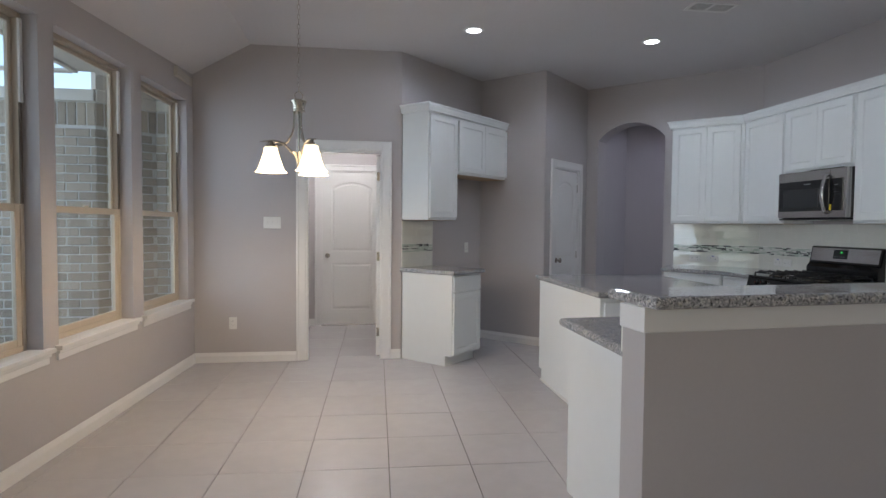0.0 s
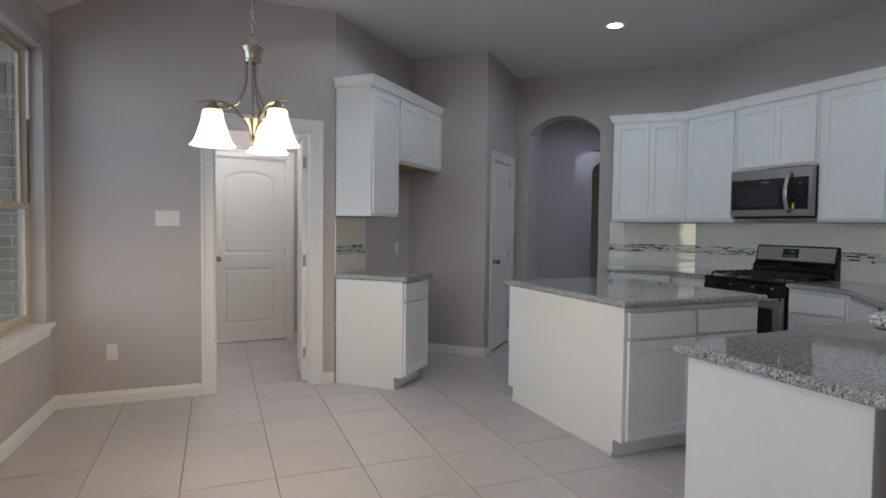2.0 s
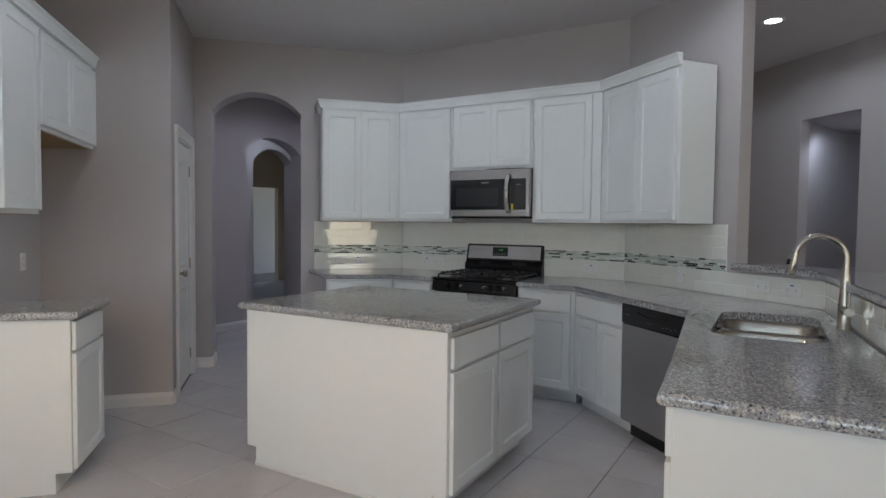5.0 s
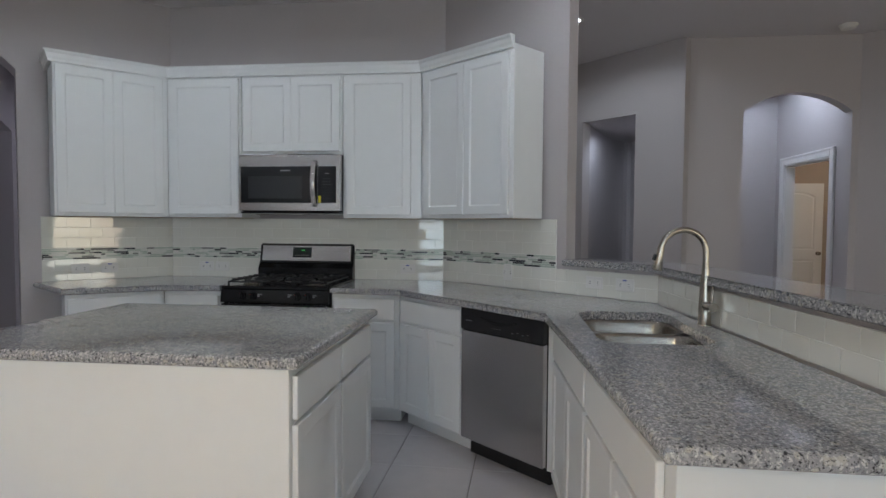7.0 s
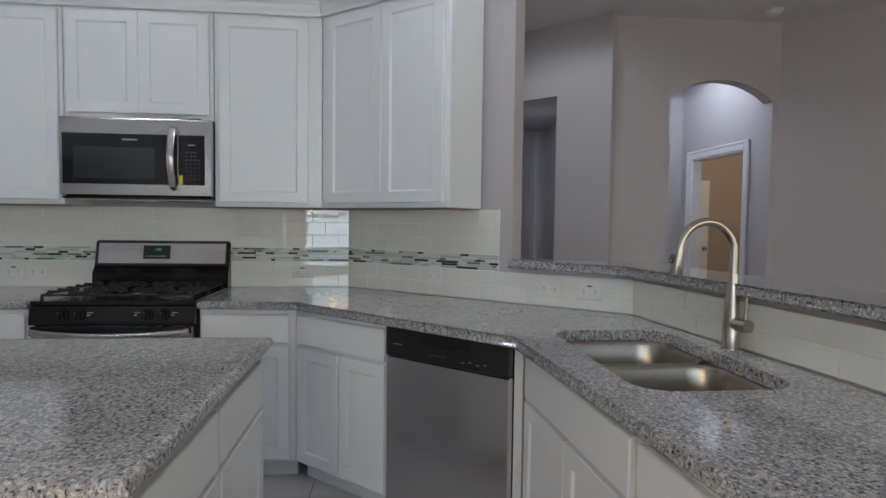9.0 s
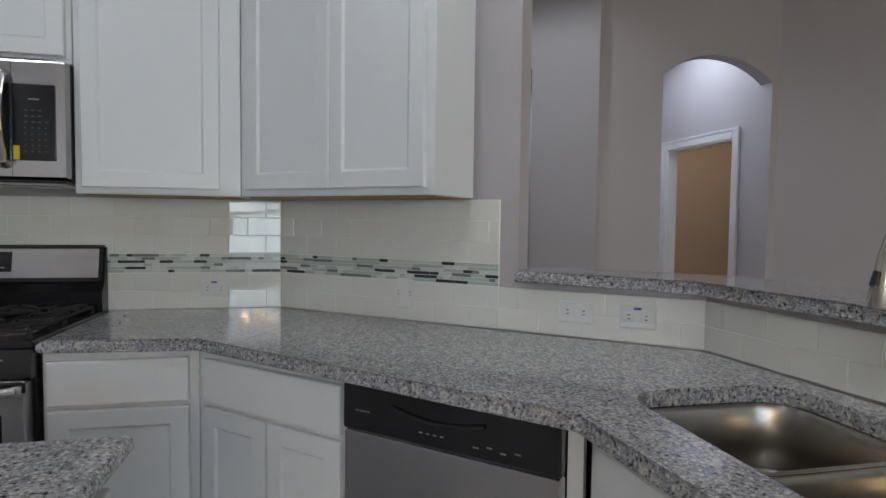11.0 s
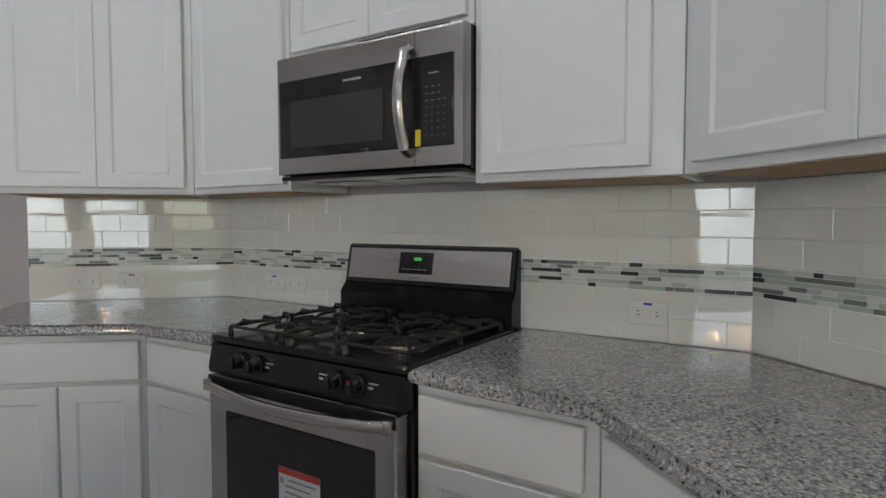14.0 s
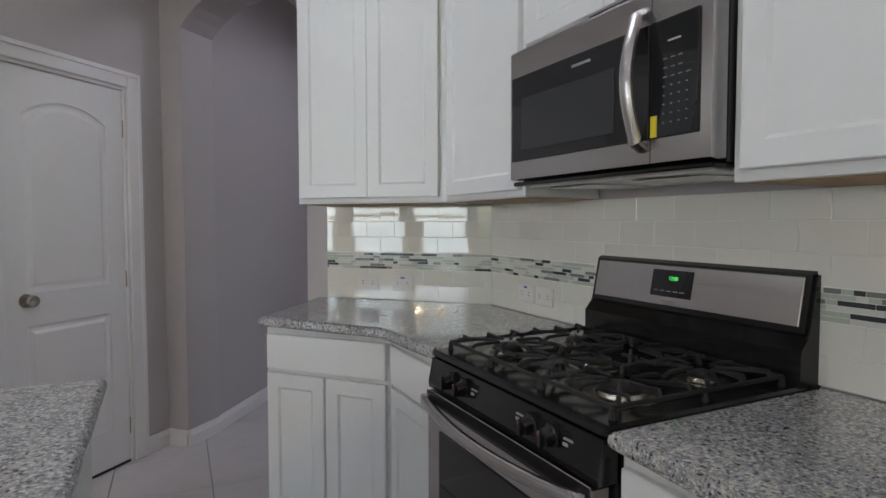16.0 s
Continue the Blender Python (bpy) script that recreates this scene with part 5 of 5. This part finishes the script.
def recess_line(rx, ry, y0=0.115):
    """The plan of the recess: a half oval that runs back at a slant."""
    out_ = []
    for k in range(21):
        y = ry * math.sin(math.pi * k / 20)
        out_.append((cs_ + rx * math.cos(math.pi * k / 20) - 0.52 * y, y0 + y))
    return out_


inner, outer = recess_line(0.33, 1.5), recess_line(0.38, 1.6)
lo_, hi_, lo2_, hi2_ = ([bm.verts.new((x, y, z)) for x, y in line] for line, z in ((inner, 0), (inner, 2.43), (outer, 0), (outer, 2.43)))
for k in range(20):
    bm.faces.new((lo_[k], lo_[k + 1], hi_[k + 1], hi_[k]))
    bm.faces.new((lo2_[k], lo2_[k + 1], hi2_[k + 1], hi2_[k]))
ob = part("wall_recess_round", bm, WALL, label="pale curved wall at the back of the recess", kind="structure")
ob.matrix_basis = mNi
bm = bmesh.new()
prism(bm, recess_line(0.38, 1.6, 0.118), 2.43, 2.5)
ob = part("ceiling_recess", bm, WALL, kind="structure")
ob.matrix_basis = mNi
# cool fill added without a fixture to brighten the inside of the recess
lamp = new("recess_fill", bpy.data.lights.new("recess_fill", "SPOT"))
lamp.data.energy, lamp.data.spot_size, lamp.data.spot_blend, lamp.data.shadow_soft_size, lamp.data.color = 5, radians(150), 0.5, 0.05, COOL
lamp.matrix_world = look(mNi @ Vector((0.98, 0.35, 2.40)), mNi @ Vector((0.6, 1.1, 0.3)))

# far doorway glow is wall_beyond under an added recessed light; floor beyond
part("floor_far", B((4.6, 10.4, 11.1, 13.6, -0.006, 0.004)), CARPET, kind="structure", label="pale floor in the far room")

# ---- backsplash ----
TW, THT, TJ = 0.151, 0.075, 0.0015
ROWS0 = (CT + 0.001, CT + 0.0775)
MOS0, MOS1 = CT + 0.154, CT + 0.236
ROWS1 = (MOS1 + 0.002, MOS1 + 0.0785, MOS1 + 0.155)
tile_meshes = {}


def tile_piece(parent, m, a, b, z0, z1, name="tile"):
    key = (round(b - a, 3), round(z1 - z0, 3))
    if key not in tile_meshes:
        bb = B((0, b - a, -0.008, 0, 0, z1 - z0), bevel=0.0013)
        me = bpy.data.meshes.new("tile")
        bb.to_mesh(me)
        bb.free()
        me.materials.append(TILE)
        tile_meshes[key] = me
    ob = new(name, tile_meshes[key])
    ob.parent = parent
    ob.matrix_basis = m @ Matrix.Translation((a, -0.0015, z0)) @ Matrix.Rotation(rng.uniform(-0.005, 0.005), 4, "Z") @ Matrix.Rotation(rng.uniform(-0.006, 0.006), 4, "X")


MCOL = [mat("mosaic_dark", (0.045, 0.05, 0.055), 0.12, grain=0.1, scale=30), mat("mosaic_grey", (0.21, 0.22, 0.21), 0.15, grain=0.1, scale=30), mat("mosaic_green_glass", (0.47, 0.53, 0.46), 0.06, grain=0.05, scale=20), mat("mosaic_white", (0.66, 0.67, 0.62), 0.12, grain=0.05, scale=20)]


def splash(name, p0, p1, rows, mosaic=True, label="glazed white subway tile backsplash with a mosaic band"):
    m, L = along(p0, p1)
    e = empty(name, m, label, "backsplash")
    zt = max(rows) + THT if rows else CT
    part("grout", B((0.0, L, -0.0083, -0.0005, CT + 0.0005, zt)), TGROUT, e)
    for r, z in enumerate(rows):
        s = -(TW + TJ) / 2 * (r % 2) + 0.0
        while s < L - 0.005:
            a, b = max(s, 0.001), min(s + TW, L - 0.001)
            if b - a > 0.012:
                tile_piece(e, Matrix(), a, b, z, z + THT)
            s += TW + TJ
    if mosaic:
        bms = [bmesh.new() for _ in MCOL]
        h = (MOS1 - MOS0 - 0.002) / 6
        for r in range(6):
            s = 0.001 - rng.uniform(0, 0.05)
            edge = r in (0, 4)
            while s < L - 0.003:
                w = rng.choice((0.026, 0.04, 0.055, 0.08, 0.1))
                a, b = max(s, 0.001), min(s + w - 0.0015, L - 0.001)
                if b > a + 0.004:
                    k = rng.choices((0, 1, 2, 3), (13, 12, 40, 35))[0]
                    box(bms[k], a, b, -0.0096, -0.003, MOS0 + 0.001 + r * h, MOS0 + 0.001 + (r + 1) * h - 0.0015)
                s += w
        for k, bb in enumerate(bms):
            part("mosaic_band", bb, MCOL[k], e, kind="stuff")
    return e


allrows = ROWS0 + ROWS1
splash("backsplash", shifted(RL, (0, 1), -0.009), shifted(RR, (0, 1), 0.004), allrows)
TA = mA @ Vector((lA - 0.875, 0, 0))
splash("backsplash", (TA.x, TA.y), RL, allrows)
TB = shifted(RR, UR, 1.03)
splash("backsplash", RR, TB, allrows)
splash("backsplash", TB, K1, ROWS0, False, "glazed white subway tile under the raised bar")
splash("backsplash", shifted(K1, dk, 0.004), HALF_END, ROWS0, False, "glazed white subway tile under the raised bar")
dS = shifted(N1, (0.7071, 0.7071), 0.005)
splash("backsplash", dS, shifted(N1, (0.7071, 0.7071), 0.50), allrows, True, "small white subway tile backsplash with a mosaic band")

# ---- floor tiles ----
FT, FJ = 0.4535, 0.0045
ft_me = bpy.data.meshes.new("floor_tile")
_b = B((-FT / 2, FT / 2, -FT / 2, FT / 2, -0.008, 0.0), bevel=0.0015)
_b.to_mesh(ft_me)
_b.free()
ft_me.materials.append(FLOORT)
floor_ob = bpy.data.objects["floor"]
GA = radians(-1.5)
mG = Matrix.Translation((0.487, 4.31, 0)) @ Matrix.Rotation(GA, 4, "Z")
cells = []
for i in range(-6, 21):
    for j in range(-9, 22):
        p = mG @ Vector(((i + 0.5) * (FT + FJ), (j + 0.5) * (FT + FJ), 0))
        if p.x < -1.6 + 0.0 * p.y or p.x > 8.9 or p.y < -2.6 or p.y > 13.8:
            continue
        if p.x < -1.3 and p.y > 7.1:
            continue
        near = math.hypot(p.x - 1.5, p.y - 5.6)
        cells.append((near, i, j, p))
cells.sort(key=lambda c: c[0])
rest = bmesh.new()
for k, (near, i, j, p) in enumerate(cells):
    if k < 290:
        ob = new("floor_tile", ft_me)
        ob.parent = floor_ob
        ob.matrix_basis = mG @ Matrix.Translation(((i + 0.5) * (FT + FJ), (j + 0.5) * (FT + FJ), rng.uniform(-0.0006, 0.0004))) @ Matrix.Rotation(rng.uniform(-0.0008, 0.0008), 4, "X") @ Matrix.Rotation(radians(90) * rng.randrange(4), 4, "Z")
    else:
        c = ((i + 0.5) * (FT + FJ), (j + 0.5) * (FT + FJ))
        box(rest, c[0] - FT / 2, c[0] + FT / 2, c[1] - FT / 2, c[1] + FT / 2, -0.008, 0.0)
ob = part("floor_tiles_far", rest, FLOORT, floor_ob, kind="stuff")
ob.matrix_basis = mG

for q in fields:
    brick_field(*q)
